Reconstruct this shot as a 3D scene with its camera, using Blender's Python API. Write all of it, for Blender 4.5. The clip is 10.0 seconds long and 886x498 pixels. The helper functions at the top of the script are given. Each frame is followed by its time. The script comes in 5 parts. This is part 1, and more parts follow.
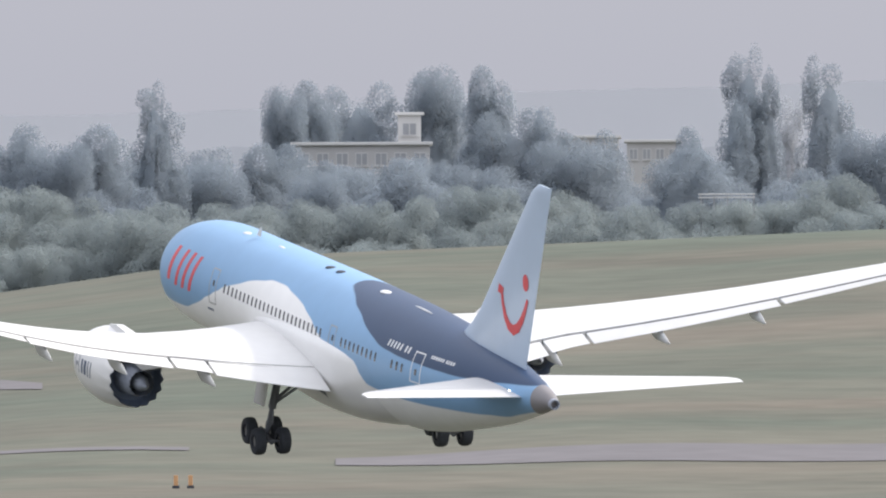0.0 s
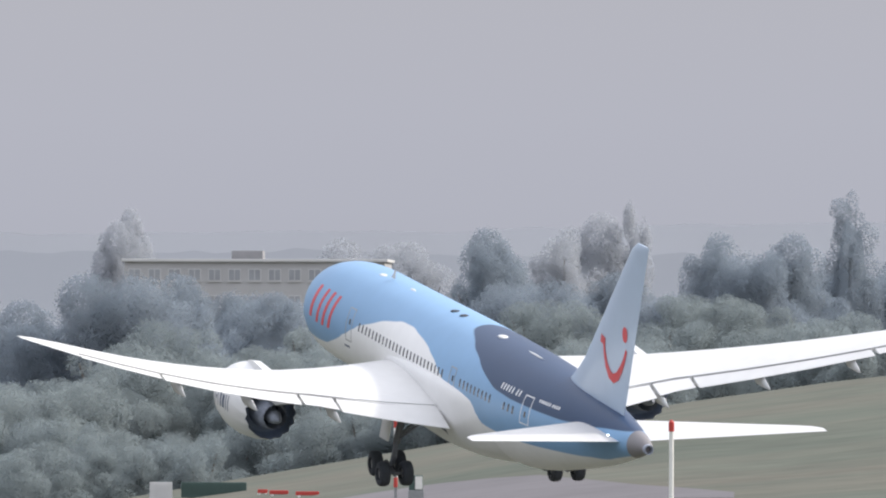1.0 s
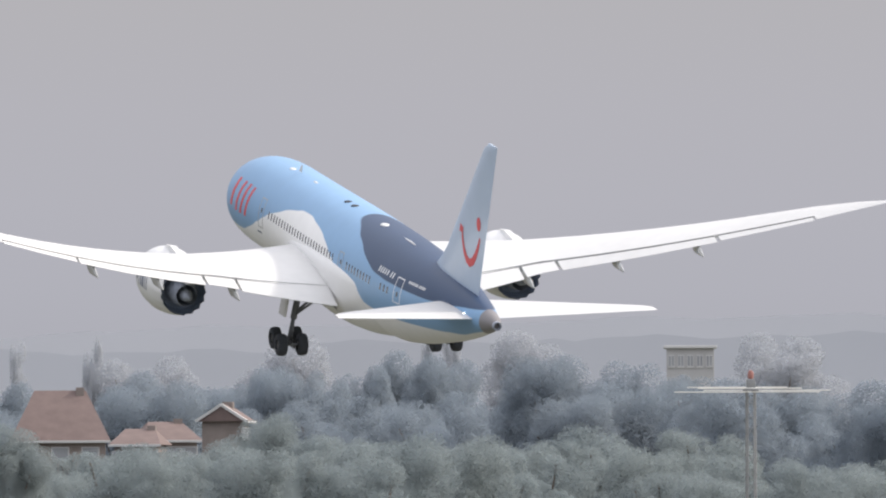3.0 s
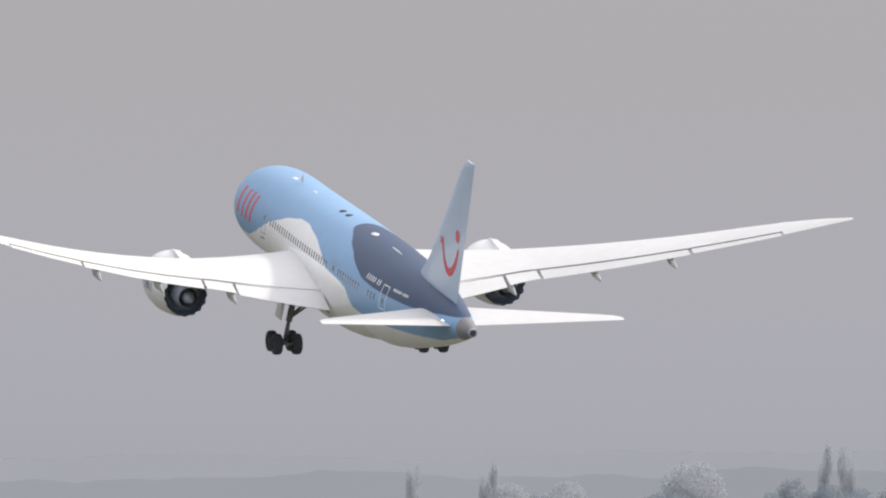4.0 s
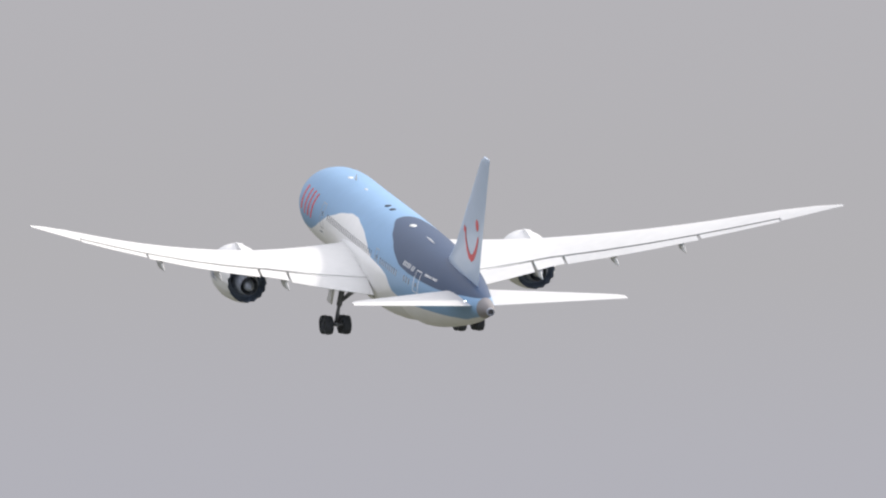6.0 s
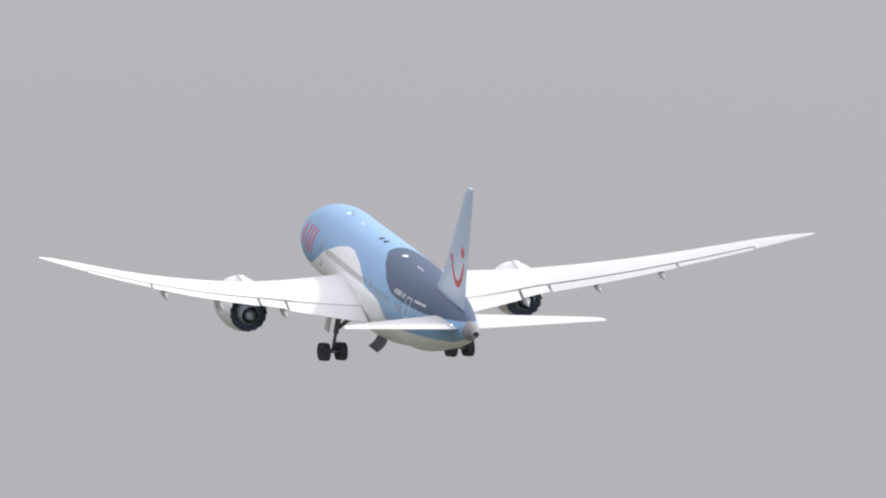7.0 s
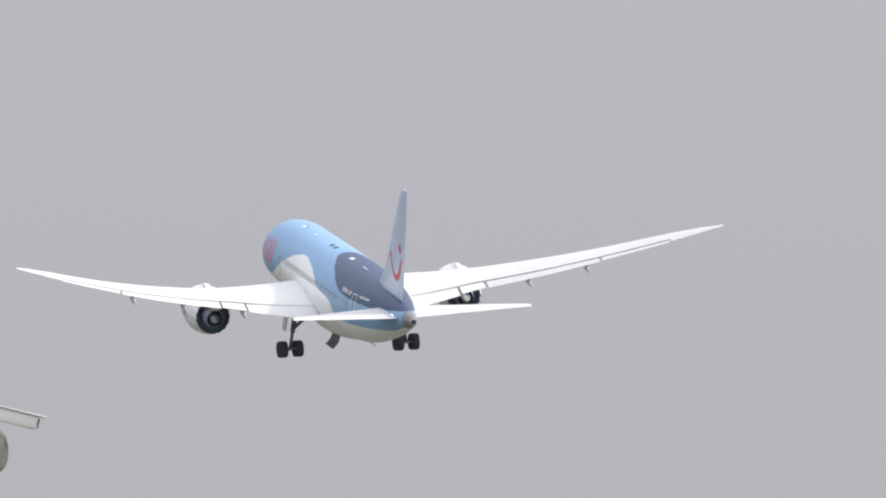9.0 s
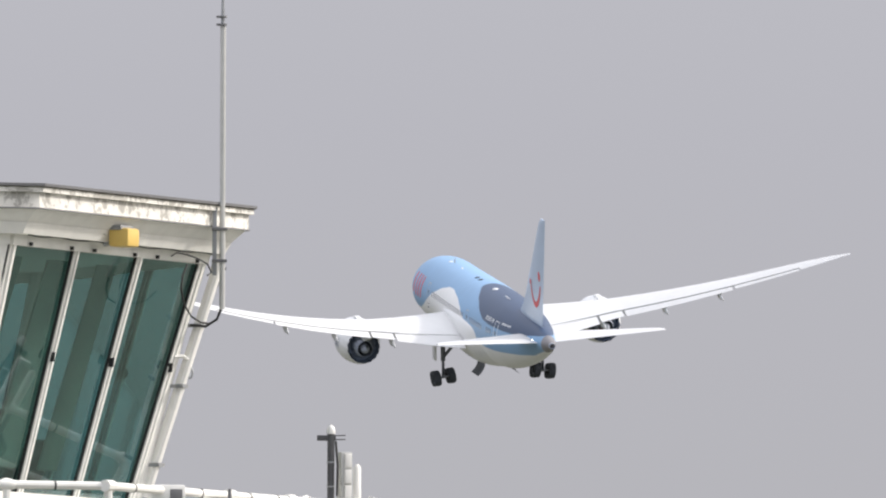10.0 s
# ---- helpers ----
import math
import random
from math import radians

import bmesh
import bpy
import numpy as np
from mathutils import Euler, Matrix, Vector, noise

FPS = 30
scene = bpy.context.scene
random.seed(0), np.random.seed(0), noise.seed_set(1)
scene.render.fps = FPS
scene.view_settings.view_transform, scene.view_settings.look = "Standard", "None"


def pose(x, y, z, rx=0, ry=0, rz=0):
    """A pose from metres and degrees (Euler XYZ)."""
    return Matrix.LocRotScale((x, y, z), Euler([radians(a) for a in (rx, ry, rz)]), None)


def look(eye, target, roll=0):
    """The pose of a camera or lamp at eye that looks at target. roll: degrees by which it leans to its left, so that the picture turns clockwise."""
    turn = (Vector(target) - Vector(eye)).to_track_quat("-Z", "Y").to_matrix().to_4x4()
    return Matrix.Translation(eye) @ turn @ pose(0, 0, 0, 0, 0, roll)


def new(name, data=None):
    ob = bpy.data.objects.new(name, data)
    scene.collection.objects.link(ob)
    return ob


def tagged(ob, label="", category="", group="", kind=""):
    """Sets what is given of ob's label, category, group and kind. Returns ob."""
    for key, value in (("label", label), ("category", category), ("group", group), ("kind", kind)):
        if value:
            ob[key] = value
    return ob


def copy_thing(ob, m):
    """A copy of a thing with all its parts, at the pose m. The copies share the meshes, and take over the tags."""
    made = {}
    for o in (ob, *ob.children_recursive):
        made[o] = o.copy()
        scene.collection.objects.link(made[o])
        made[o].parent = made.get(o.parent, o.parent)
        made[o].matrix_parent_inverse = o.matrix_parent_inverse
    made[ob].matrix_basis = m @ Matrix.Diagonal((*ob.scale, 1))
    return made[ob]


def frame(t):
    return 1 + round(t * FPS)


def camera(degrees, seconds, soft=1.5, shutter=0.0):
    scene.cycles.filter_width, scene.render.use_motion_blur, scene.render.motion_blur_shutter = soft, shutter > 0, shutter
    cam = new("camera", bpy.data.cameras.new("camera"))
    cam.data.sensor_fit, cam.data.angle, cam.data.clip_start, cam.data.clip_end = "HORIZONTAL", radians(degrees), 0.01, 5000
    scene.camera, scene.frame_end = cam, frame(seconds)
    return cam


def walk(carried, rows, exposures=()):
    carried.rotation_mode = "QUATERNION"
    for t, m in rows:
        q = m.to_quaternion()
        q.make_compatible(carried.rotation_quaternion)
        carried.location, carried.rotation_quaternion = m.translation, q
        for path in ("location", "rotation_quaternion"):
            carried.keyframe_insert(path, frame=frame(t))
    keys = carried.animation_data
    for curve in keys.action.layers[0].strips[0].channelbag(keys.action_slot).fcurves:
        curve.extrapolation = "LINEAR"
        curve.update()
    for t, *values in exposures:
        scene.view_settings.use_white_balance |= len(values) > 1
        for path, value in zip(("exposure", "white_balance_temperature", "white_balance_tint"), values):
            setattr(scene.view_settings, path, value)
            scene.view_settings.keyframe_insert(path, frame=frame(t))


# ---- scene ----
cam = camera(2.1788, 10.0, soft=2.1)
EYE = (0.0, 0.0, 7.0)


def aim(yaw, pitch, roll):
    """Camera pose at the spectators' bank: yaw to the right of the runway heading."""
    return (Matrix.Translation(EYE) @ Matrix.Rotation(radians(-yaw), 4, "Z") @ Matrix.Rotation(radians(pitch), 4, "X")
            @ Matrix.Rotation(radians(roll), 4, "Y") @ Matrix.Rotation(radians(90), 4, "X"))


PATH = [
    (0.0, 21.8666, 0.3030, 0.270), (0.1, 21.7843, 0.2870, 0.217), (0.2, 21.7141, 0.2850, 0.147), (0.3, 21.5766, 0.2838, 0.182),
    (0.4, 21.3302, 0.3010, 0.089), (0.5, 21.1361, 0.3484, -0.089), (0.6, 20.9171, 0.3948, 0.055), (0.8, 20.5257, 0.4939, -0.049),
    (1.0, 20.1621, 0.5739, -0.142), (1.2, 19.9661, 0.6191, -0.203), (1.3, 19.9390, 0.6280, -0.245), (1.4, 19.9315, 0.6386, 0.025),
    (1.5, 19.7789, 0.6570, -0.033), (1.7, 19.4516, 0.6859, -0.048), (1.8, 19.3125, 0.7022, -0.090), (2.0, 18.9763, 0.8027, 0.000),
    (2.2, 18.7247, 0.8648, -0.043), (2.4, 18.6404, 0.9174, 0.213), (2.5, 18.5104, 0.8821, 0.141), (2.6, 18.4984, 0.8157, 0.177),
    (2.7, 18.2940, 0.7644, 0.207), (2.9, 18.0963, 0.7503, 0.248), (3.0, 18.0766, 0.7735, 0.277), (3.2, 17.8450, 0.8020, 0.067),
    (4.3, 16.8956, 1.2576, -0.288), (4.5, 16.6692, 1.3909, -0.102), (4.7, 16.4932, 1.5104, -0.248), (4.8, 16.4573, 1.5471, -0.270),
    (5.0, 16.3053, 1.6052, -0.402), (5.2, 16.0927, 1.5947, -0.300), (5.3, 15.9784, 1.5800, -0.171), (5.5, 15.7629, 1.5597, -0.007),
    (5.7, 15.5842, 1.5749, 0.038), (5.8, 15.4924, 1.5875, 0.064), (6.0, 15.2757, 1.6181, -0.039), (6.2, 15.1251, 1.7126, -0.137),
    (7.3, 14.3448, 2.0891, -0.166), (7.5, 14.2126, 2.2323, -0.200), (7.7, 14.0390, 2.3239, -0.161), (7.8, 13.9582, 2.3308, -0.132),
    (8.0, 13.8332, 2.3469, -0.154), (8.2, 13.9237, 2.3740, -0.061), (8.3, 13.8075, 2.3782, -0.052), (8.5, 13.6872, 2.3807, 0.031),
    (8.7, 13.5526, 2.3386, 0.157), (8.8, 13.4899, 2.3399, 0.201), (9.0, 13.3620, 2.3769, 0.291), (9.2, 13.1535, 2.4097, 0.248),
    (9.3, 13.0251, 2.4242, 0.232), (9.5, 12.8338, 2.4741, 0.076), (9.6, 12.7680, 2.5012, 0.068), (9.8, 12.6433, 2.5389, -0.078),
    (10.0, 12.4308, 2.6112, -0.181)]
walk(cam, [(t, aim(a, b, c)) for t, a, b, c in PATH],
     exposures=[(0, 0.19, 6450, 10), (1.0, 0.08, 6380, 10), (1.6, 0.10, 6400, 10), (2.5, 0.09, 6600, 10), (3.2, 0.0, 6620, 10), (4.5, -0.11, 6680, 10),
                (5.5, -0.03, 6600, 10), (7.5, 0.04, 6520, 10), (8.5, 0.06, 6460, 10), (10, 0.07, 6440, 10)])

# ---- world and sun: thick summer haze, high sun from the right ----
SUN_ELEV = radians(37)
SUN_DIR = Vector((math.cos(SUN_ELEV) * 0.9968, math.cos(SUN_ELEV) * -0.08, math.sin(SUN_ELEV)))
world = bpy.data.worlds.new("hazy_sky")
scene.world = world
world.use_nodes = True
wn, wl = world.node_tree.nodes, world.node_tree.links
wn.clear()
w_out = wn.new("ShaderNodeOutputWorld")
w_sky = wn.new("ShaderNodeTexSky")
w_sky.sky_type, w_sky.sun_disc = "NISHITA", False
w_sky.sun_elevation, w_sky.sun_rotation = SUN_ELEV, radians(94.6)
w_sky.dust_density, w_sky.air_density = 6.0, 1.0
w_bg = wn.new("ShaderNodeBackground")
w_bg.inputs["Strength"].default_value = 0.05
wl.new(w_sky.outputs["Color"], w_bg.inputs["Color"])
w_tc = wn.new("ShaderNodeTexCoord")
w_sep = wn.new("ShaderNodeSeparateXYZ")
wl.new(w_tc.outputs["Generated"], w_sep.inputs["Vector"])
w_ramp = wn.new("ShaderNodeValToRGB")
w_ramp.color_ramp.elements[0].position = 0.0
w_ramp.color_ramp.elements[0].color = (0.335, 0.345, 0.395, 1)
w_ramp.color_ramp.elements[1].position = 0.75
w_ramp.color_ramp.elements[1].color = (1.22, 1.22, 1.27, 1)
for w_pos, w_col in ((0.009, (0.392, 0.402, 0.460, 1)), (0.0135, (0.418, 0.425, 0.486, 1)), (0.02, (0.421, 0.424, 0.474, 1)), (0.028, (0.414, 0.413, 0.440, 1)), (0.05, (0.410, 0.409, 0.455, 1))):
    w_ramp.color_ramp.elements.new(w_pos).color = w_col
wl.new(w_sep.outputs["Z"], w_ramp.inputs["Fac"])
w_haze = wn.new("ShaderNodeBackground")
wl.new(w_ramp.outputs["Color"], w_haze.inputs["Color"])
w_add = wn.new("ShaderNodeAddShader")
wl.new(w_bg.outputs[0], w_add.inputs[0])
wl.new(w_haze.outputs[0], w_add.inputs[1])
wl.new(w_add.outputs[0], w_out.inputs["Surface"])

sun_data = bpy.data.lights.new("sun", "SUN")
sun_data.energy, sun_data.angle, sun_data.color = 2.75, radians(4), (1.0, 0.945, 0.875)
sun = new("sun", sun_data)
sun.matrix_world = look(SUN_DIR * 500, (0, 0, 0))


# ---- materials ----
def material(name, color, rough=0.5, metal=0.0, vary=0.12, grain=1.0, bump=0.0, spec=0.5, coat=0.0, sheen=0.0):
    """Principled material with two scales of tonal variation and fine relief; grain is the fine scale in 1/m."""
    m = bpy.data.materials.new(name)
    m.use_nodes = True
    n, l = m.node_tree.nodes, m.node_tree.links
    b = n["Principled BSDF"]
    b.inputs["Roughness"].default_value = rough
    b.inputs["Metallic"].default_value = metal
    b.inputs["Specular IOR Level"].default_value = spec
    b.inputs["Coat Weight"].default_value = coat
    b.inputs["Sheen Weight"].default_value = sheen
    tc = n.new("ShaderNodeTexCoord")
    fine, broad = n.new("ShaderNodeTexNoise"), n.new("ShaderNodeTexNoise")
    fine.inputs["Scale"].default_value, broad.inputs["Scale"].default_value = grain, grain * 0.13
    fine.inputs["Detail"].default_value = 5
    for t in (fine, broad):
        l.new(tc.outputs["Object"], t.inputs["Vector"])
    mix = n.new("ShaderNodeMath")
    mix.operation = "ADD"
    l.new(fine.outputs["Fac"], mix.inputs[0])
    l.new(broad.outputs["Fac"], mix.inputs[1])
    ramp = n.new("ShaderNodeMapRange")
    ramp.inputs["From Min"].default_value, ramp.inputs["From Max"].default_value = 0.6, 1.4
    ramp.inputs["To Min"].default_value, ramp.inputs["To Max"].default_value = 1 - vary, 1 + vary
    l.new(mix.outputs[0], ramp.inputs["Value"])
    mul = n.new("ShaderNodeVectorMath")
    mul.operation = "SCALE"
    mul.inputs[0].default_value = color
    l.new(ramp.outputs["Result"], mul.inputs["Scale"])
    l.new(mul.outputs["Vector"], b.inputs["Base Color"])
    if bump:
        bp = n.new("ShaderNodeBump")
        bp.inputs["Strength"].default_value, bp.inputs["Distance"].default_value = 0.6, bump
        l.new(fine.outputs["Fac"], bp.inputs["Height"])
        l.new(bp.outputs["Normal"], b.inputs["Normal"])
    return m


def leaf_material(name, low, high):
    """Leaves: colour differs from leaf to leaf with haze painted into it, some light passing through."""
    m = bpy.data.materials.new(name)
    m.use_nodes = True
    n, l = m.node_tree.nodes, m.node_tree.links
    b = n["Principled BSDF"]
    b.inputs["Roughness"].default_value = 0.9
    b.inputs["Specular IOR Level"].default_value = 0.08
    geo, info = n.new("ShaderNodeNewGeometry"), n.new("ShaderNodeObjectInfo")
    add = n.new("ShaderNodeMath")
    add.operation = "MULTIPLY_ADD"
    add.inputs[1].default_value, add.inputs[2].default_value = 0.45, 0.0
    l.new(info.outputs["Random"], add.inputs[0])
    add2 = n.new("ShaderNodeMath")
    add2.operation = "MULTIPLY_ADD"
    add2.inputs[1].default_value = 0.55
    l.new(geo.outputs["Random Per Island"], add2.inputs[0])
    l.new(add.outputs[0], add2.inputs[2])
    ramp = n.new("ShaderNodeValToRGB")
    ramp.color_ramp.elements[0].color, ramp.color_ramp.elements[1].color = (*low, 1), (*high, 1)
    l.new(add2.outputs[0], ramp.inputs["Fac"])
    l.new(ramp.outputs["Color"], b.inputs["Base Color"])
    tr, mixs = n.new("ShaderNodeBsdfTranslucent"), n.new("ShaderNodeMixShader")
    l.new(ramp.outputs["Color"], tr.inputs["Color"])
    mixs.inputs["Fac"].default_value = 0.55
    l.new(b.outputs[0], mixs.inputs[1])
    l.new(tr.outputs[0], mixs.inputs[2])
    # gaps finer than a spray of leaves, which also soften shade like haze
    gap, open_mix = n.new("ShaderNodeBsdfTransparent"), n.new("ShaderNodeMixShader")
    open_mix.inputs["Fac"].default_value = 0.45
    l.new(mixs.outputs[0], open_mix.inputs[1])
    l.new(gap.outputs[0], open_mix.inputs[2])
    l.new(open_mix.outputs[0], n["Material Output"].inputs["Surface"])
    return m


WHITE = material("white_aircraft_paint", (0.73, 0.73, 0.73), 0.32, vary=0.05, grain=0.9, coat=0.3)
WING = material("grey_white_wing_paint", (0.63, 0.63, 0.63), 0.38, vary=0.06, grain=1.2)
NAVY_PAINT = (0.022, 0.052, 0.120)
BLUE_PAINT = (0.205, 0.370, 0.585)
NAVY = material("navy_blue_paint", NAVY_PAINT, 0.3, vary=0.08, grain=0.8, coat=0.2)
BLUE = material("sky_blue_paint", BLUE_PAINT, 0.3, vary=0.06, grain=0.8, coat=0.2)
FIN_PAINT = material("pale_blue_fin_paint", (0.42, 0.52, 0.66), 0.34, vary=0.05, grain=0.7, coat=0.2)
RED = material("red_paint", (0.62, 0.045, 0.055), 0.4, vary=0.08, grain=2)
GLASS_DARK = material("cabin_window_glass", (0.012, 0.016, 0.025), 0.08, vary=0.1, grain=3)
POST_DARK = material("dark_post_paint", (0.075, 0.075, 0.08), 0.6, vary=0.2, grain=9)
DOOR_LINE = material("white_outline_paint", (0.78, 0.79, 0.8), 0.4, vary=0.05)
# rubber black lifted and blued a little to stand for haze
TYRE = material("black_tyre_rubber", (0.050, 0.056, 0.070), 0.85, vary=0.25, grain=8, bump=0.01)
STEEL = material("gear_steel", (0.19, 0.20, 0.225), 0.5, 0.3, vary=0.2, grain=5)
# nozzle metal and duct lining lightened and blued to imitate haze
DARK_METAL = material("nozzle_metal_haze_tint", (0.29, 0.32, 0.39), 0.5, 0.1, vary=0.25, grain=3)
DUCT = material("duct_lining_haze_tint", (0.28, 0.34, 0.47), 0.5, vary=0.15, grain=3)
# grey door lining with the belly's shade put into its colour
DOOR_GREY = material("shaded_door_grey", (0.15, 0.16, 0.185), 0.7, vary=0.2, grain=3)
GREY_METAL = material("bare_grey_metal", (0.36, 0.36, 0.37), 0.35, 0.7, vary=0.15, grain=3)
GAP = material("dark_hinge_gap", (0.16, 0.16, 0.165), 0.7, vary=0.2)


def fuselage_paint():
    """White belly with a wave, sky blue above it and a navy tail section: the livery's edges run along the hull."""
    m = material("airliner_livery", BLUE_PAINT, 0.42, vary=0.05, grain=0.8, coat=0.04, spec=0.27)
    n, l = m.node_tree.nodes, m.node_tree.links
    b = n["Principled BSDF"]
    tc = n.new("ShaderNodeTexCoord")
    sep = n.new("ShaderNodeSeparateXYZ")
    l.new(tc.outputs["Object"], sep.inputs["Vector"])
    station = n.new("ShaderNodeMapRange")
    station.inputs["From Min"].default_value, station.inputs["From Max"].default_value = 32.2, -29.0
    l.new(sep.outputs["Y"], station.inputs["Value"])
    scale_socket = [k for k in n if k.bl_idname == "ShaderNodeVectorMath"][0]

    def edge(pts):
        r = n.new("ShaderNodeValToRGB")
        r.color_ramp.interpolation = "CARDINAL"
        el = r.color_ramp.elements
        for i, (s, z) in enumerate(pts):
            e = el[i] if i < 2 else el.new((s + 4.2) / 61.2)
            e.position = (s + 4.2) / 61.2
            v = (z + 4) / 8
            e.color = (v, v, v, 1)
        l.new(station.outputs["Result"], r.inputs["Fac"])
        back = n.new("ShaderNodeMapRange")
        back.inputs["To Min"].default_value, back.inputs["To Max"].default_value = -4, 4
        l.new(r.outputs["Color"], back.inputs["Value"])
        sub = n.new("ShaderNodeMath")
        sub.operation = "SUBTRACT"
        l.new(sep.outputs["Z"], sub.inputs[0])
        l.new(back.outputs["Result"], sub.inputs[1])
        st = n.new("ShaderNodeMapRange")
        st.inputs["From Min"].default_value, st.inputs["From Max"].default_value = -0.03, 0.03
        l.new(sub.outputs[0], st.inputs["Value"])
        return st.outputs["Result"]

    above_white = edge([(-4.2, -1.2), (57, 0.4), (0, -1.45), (4, -1.5), (6, -1.28), (8.5, -0.6), (10.1, -0.06), (11.5, 0.44), (14.6, 1.17), (17.6, 1.68),
                        (19.5, 1.82), (21.3, 1.73), (24.5, 1.31), (26.5, 0.75), (28.2, 0.12), (30.5, -0.3), (33.8, -0.98), (37.3, -1.2),
                        (43.7, -1.05), (49, -0.7), (52, -0.37), (54.5, 0.2)])
    in_navy = edge([(-4.2, 3.8), (57, 2.0), (25.5, 3.6), (26.6, 3.15), (27.2, 2.86), (30.1, 2.41), (32.9, 1.86), (36, 1.2), (38.7, 0.98), (41.6, 0.94),
                    (44.5, 0.93), (47.6, 1.0), (51.2, 1.25), (54.8, 1.6)])
    rear = n.new("ShaderNodeMapRange")
    rear.inputs["From Min"].default_value, rear.inputs["From Max"].default_value = -26.75, -26.81
    l.new(sep.outputs["Y"], rear.inputs["Value"])
    m1, m2, m3 = (n.new("ShaderNodeMix") for _ in range(3))
    for k in (m1, m2, m3):
        k.data_type = "RGBA"
    m1.inputs[6].default_value, m1.inputs[7].default_value = (0.80, 0.80, 0.80, 1), (*BLUE_PAINT, 1)
    l.new(above_white, m1.inputs[0])
    l.new(m1.outputs[2], m2.inputs[6])
    m2.inputs[7].default_value = (*NAVY_PAINT, 1)
    l.new(in_navy, m2.inputs[0])
    l.new(m2.outputs[2], m3.inputs[6])
    m3.inputs[7].default_value = (0.22, 0.21, 0.22, 1)
    l.new(rear.outputs["Result"], m3.inputs[0])
    l.new(m3.outputs[2], scale_socket.inputs[0])
    return m


LIVERY = fuselage_paint()


# ---- mesh helpers ----
def mesh_part(name, verts, faces, mat, parent=None, label="", smooth=True, angle=35):
    me = bpy.data.meshes.new(name)
    me.from_pydata([tuple(v) for v in verts], [], [tuple(f) for f in faces])
    bm = bmesh.new()
    bm.from_mesh(me)
    bmesh.ops.recalc_face_normals(bm, faces=bm.faces)
    bm.to_mesh(me)
    bm.free()
    if smooth:
        me.shade_smooth()
        me.set_sharp_from_angle(angle=radians(angle))
    me.materials.append(mat)
    ob = new(name, me)
    if parent:
        ob.parent = parent
    return tagged(ob, label)


def loft(rings, cap=True, closed=True):
    """Verts and faces of a skin through rings of equal length."""
    n = len(rings[0])
    verts = [p for r in rings for p in r]
    faces = []
    for i in range(len(rings) - 1):
        for j in range(n if closed else n - 1):
            k = (j + 1) % n
            faces.append((i * n + j, i * n + k, (i + 1) * n + k, (i + 1) * n + j))
    if cap and closed:
        faces.append(tuple(range(n)))
        faces.append(tuple((len(rings) - 1) * n + j for j in range(n)))
    return verts, faces


def tube(path, radius, seg=10):
    """A round bar along a path; radius may be a list."""
    pts = [Vector(p) for p in path]
    rings = []
    for i, p in enumerate(pts):
        d = (pts[min(i + 1, len(pts) - 1)] - pts[max(i - 1, 0)]).normalized()
        u = d.orthogonal().normalized()
        v = d.cross(u)
        if i:
            ref = rings[-1][0] - pts[i - 1]
            ref = ref - d * ref.dot(d)
            if ref.length > 1e-6:
                u = ref.normalized()
                v = d.cross(u)
        r = radius[i] if isinstance(radius, (list, tuple)) else radius
        rings.append([p + (u * math.cos(a) + v * math.sin(a)) * r for a in (2 * math.pi * k / seg for k in range(seg))])
    return loft(rings)


def box(lo, hi, bevel=0.0):
    """A box with bevelled edges, as verts and faces."""
    bm = bmesh.new()
    bmesh.ops.create_cube(bm, size=1.0)
    for v in bm.verts:
        v.co = Vector([(a + b) / 2 + c * (b - a) for a, b, c in zip(lo, hi, v.co)])
    if bevel:
        bmesh.ops.bevel(bm, geom=list(bm.edges), offset=bevel, segments=2, affect="EDGES", profile=0.6)
    bm.verts.ensure_lookup_table()
    bm.verts.index_update()
    out = [v.co.copy() for v in bm.verts], [[v.index for v in f.verts] for f in bm.faces]
    bm.free()
    return out


def join(*bits):
    verts, faces = [], []
    for v, f in bits:
        o = len(verts)
        verts += [Vector(p) for p in v]
        faces += [[i + o for i in q] for q in f]
    return verts, faces


def moved(bit, m):
    return [m @ Vector(p) for p in bit[0]], bit[1]


def lerp_table(table, s):
    """Smooth reading of a table of (station, value)."""
    if s <= table[0][0]:
        return table[0][1]
    for (a, va), (b, vb) in zip(table, table[1:]):
        if s <= b:
            return va + (vb - va) * (s - a) / (b - a)
    return table[-1][1]


# ---- the airliner: x to starboard, y forward, z up, station s = 28 - y from the nose ----
TOP = [(-4.2, -0.75), (-4.05, -0.42), (-3.7, 0.02), (-2.7, 0.82), (-1.2, 1.78), (0.8, 2.4), (2.8, 2.68), (4.8, 2.76), (14, 2.86), (24, 2.97), (36, 2.97), (42, 2.8), (48, 2.42), (53, 1.95), (56.0, 1.45), (56.5, 1.2)]
BOTTOM = [(-4.2, -1.05), (-4.05, -1.3), (-3.7, -1.6), (-2.7, -2.1), (-1.2, -2.5), (0.8, -2.9), (3.8, -3.08), (14, -3.05), (31, -2.97), (36.5, -3.42), (40.5, -2.95), (44.5, -2.2), (49.5, -1.22), (54, -0.1), (56.0, 0.5), (56.5, 0.62)]
HALF = [(-4.2, 0.15), (-4.05, 0.42), (-3.7, 0.8), (-2.7, 1.4), (-1.2, 2.03), (0.8, 2.78), (3.8, 3.02), (6.5, 2.98), (9.5, 2.9), (24, 2.9), (35, 2.87), (40, 2.72), (45, 2.22), (50, 1.45), (54, 0.78), (56.0, 0.45), (56.5, 0.3)]


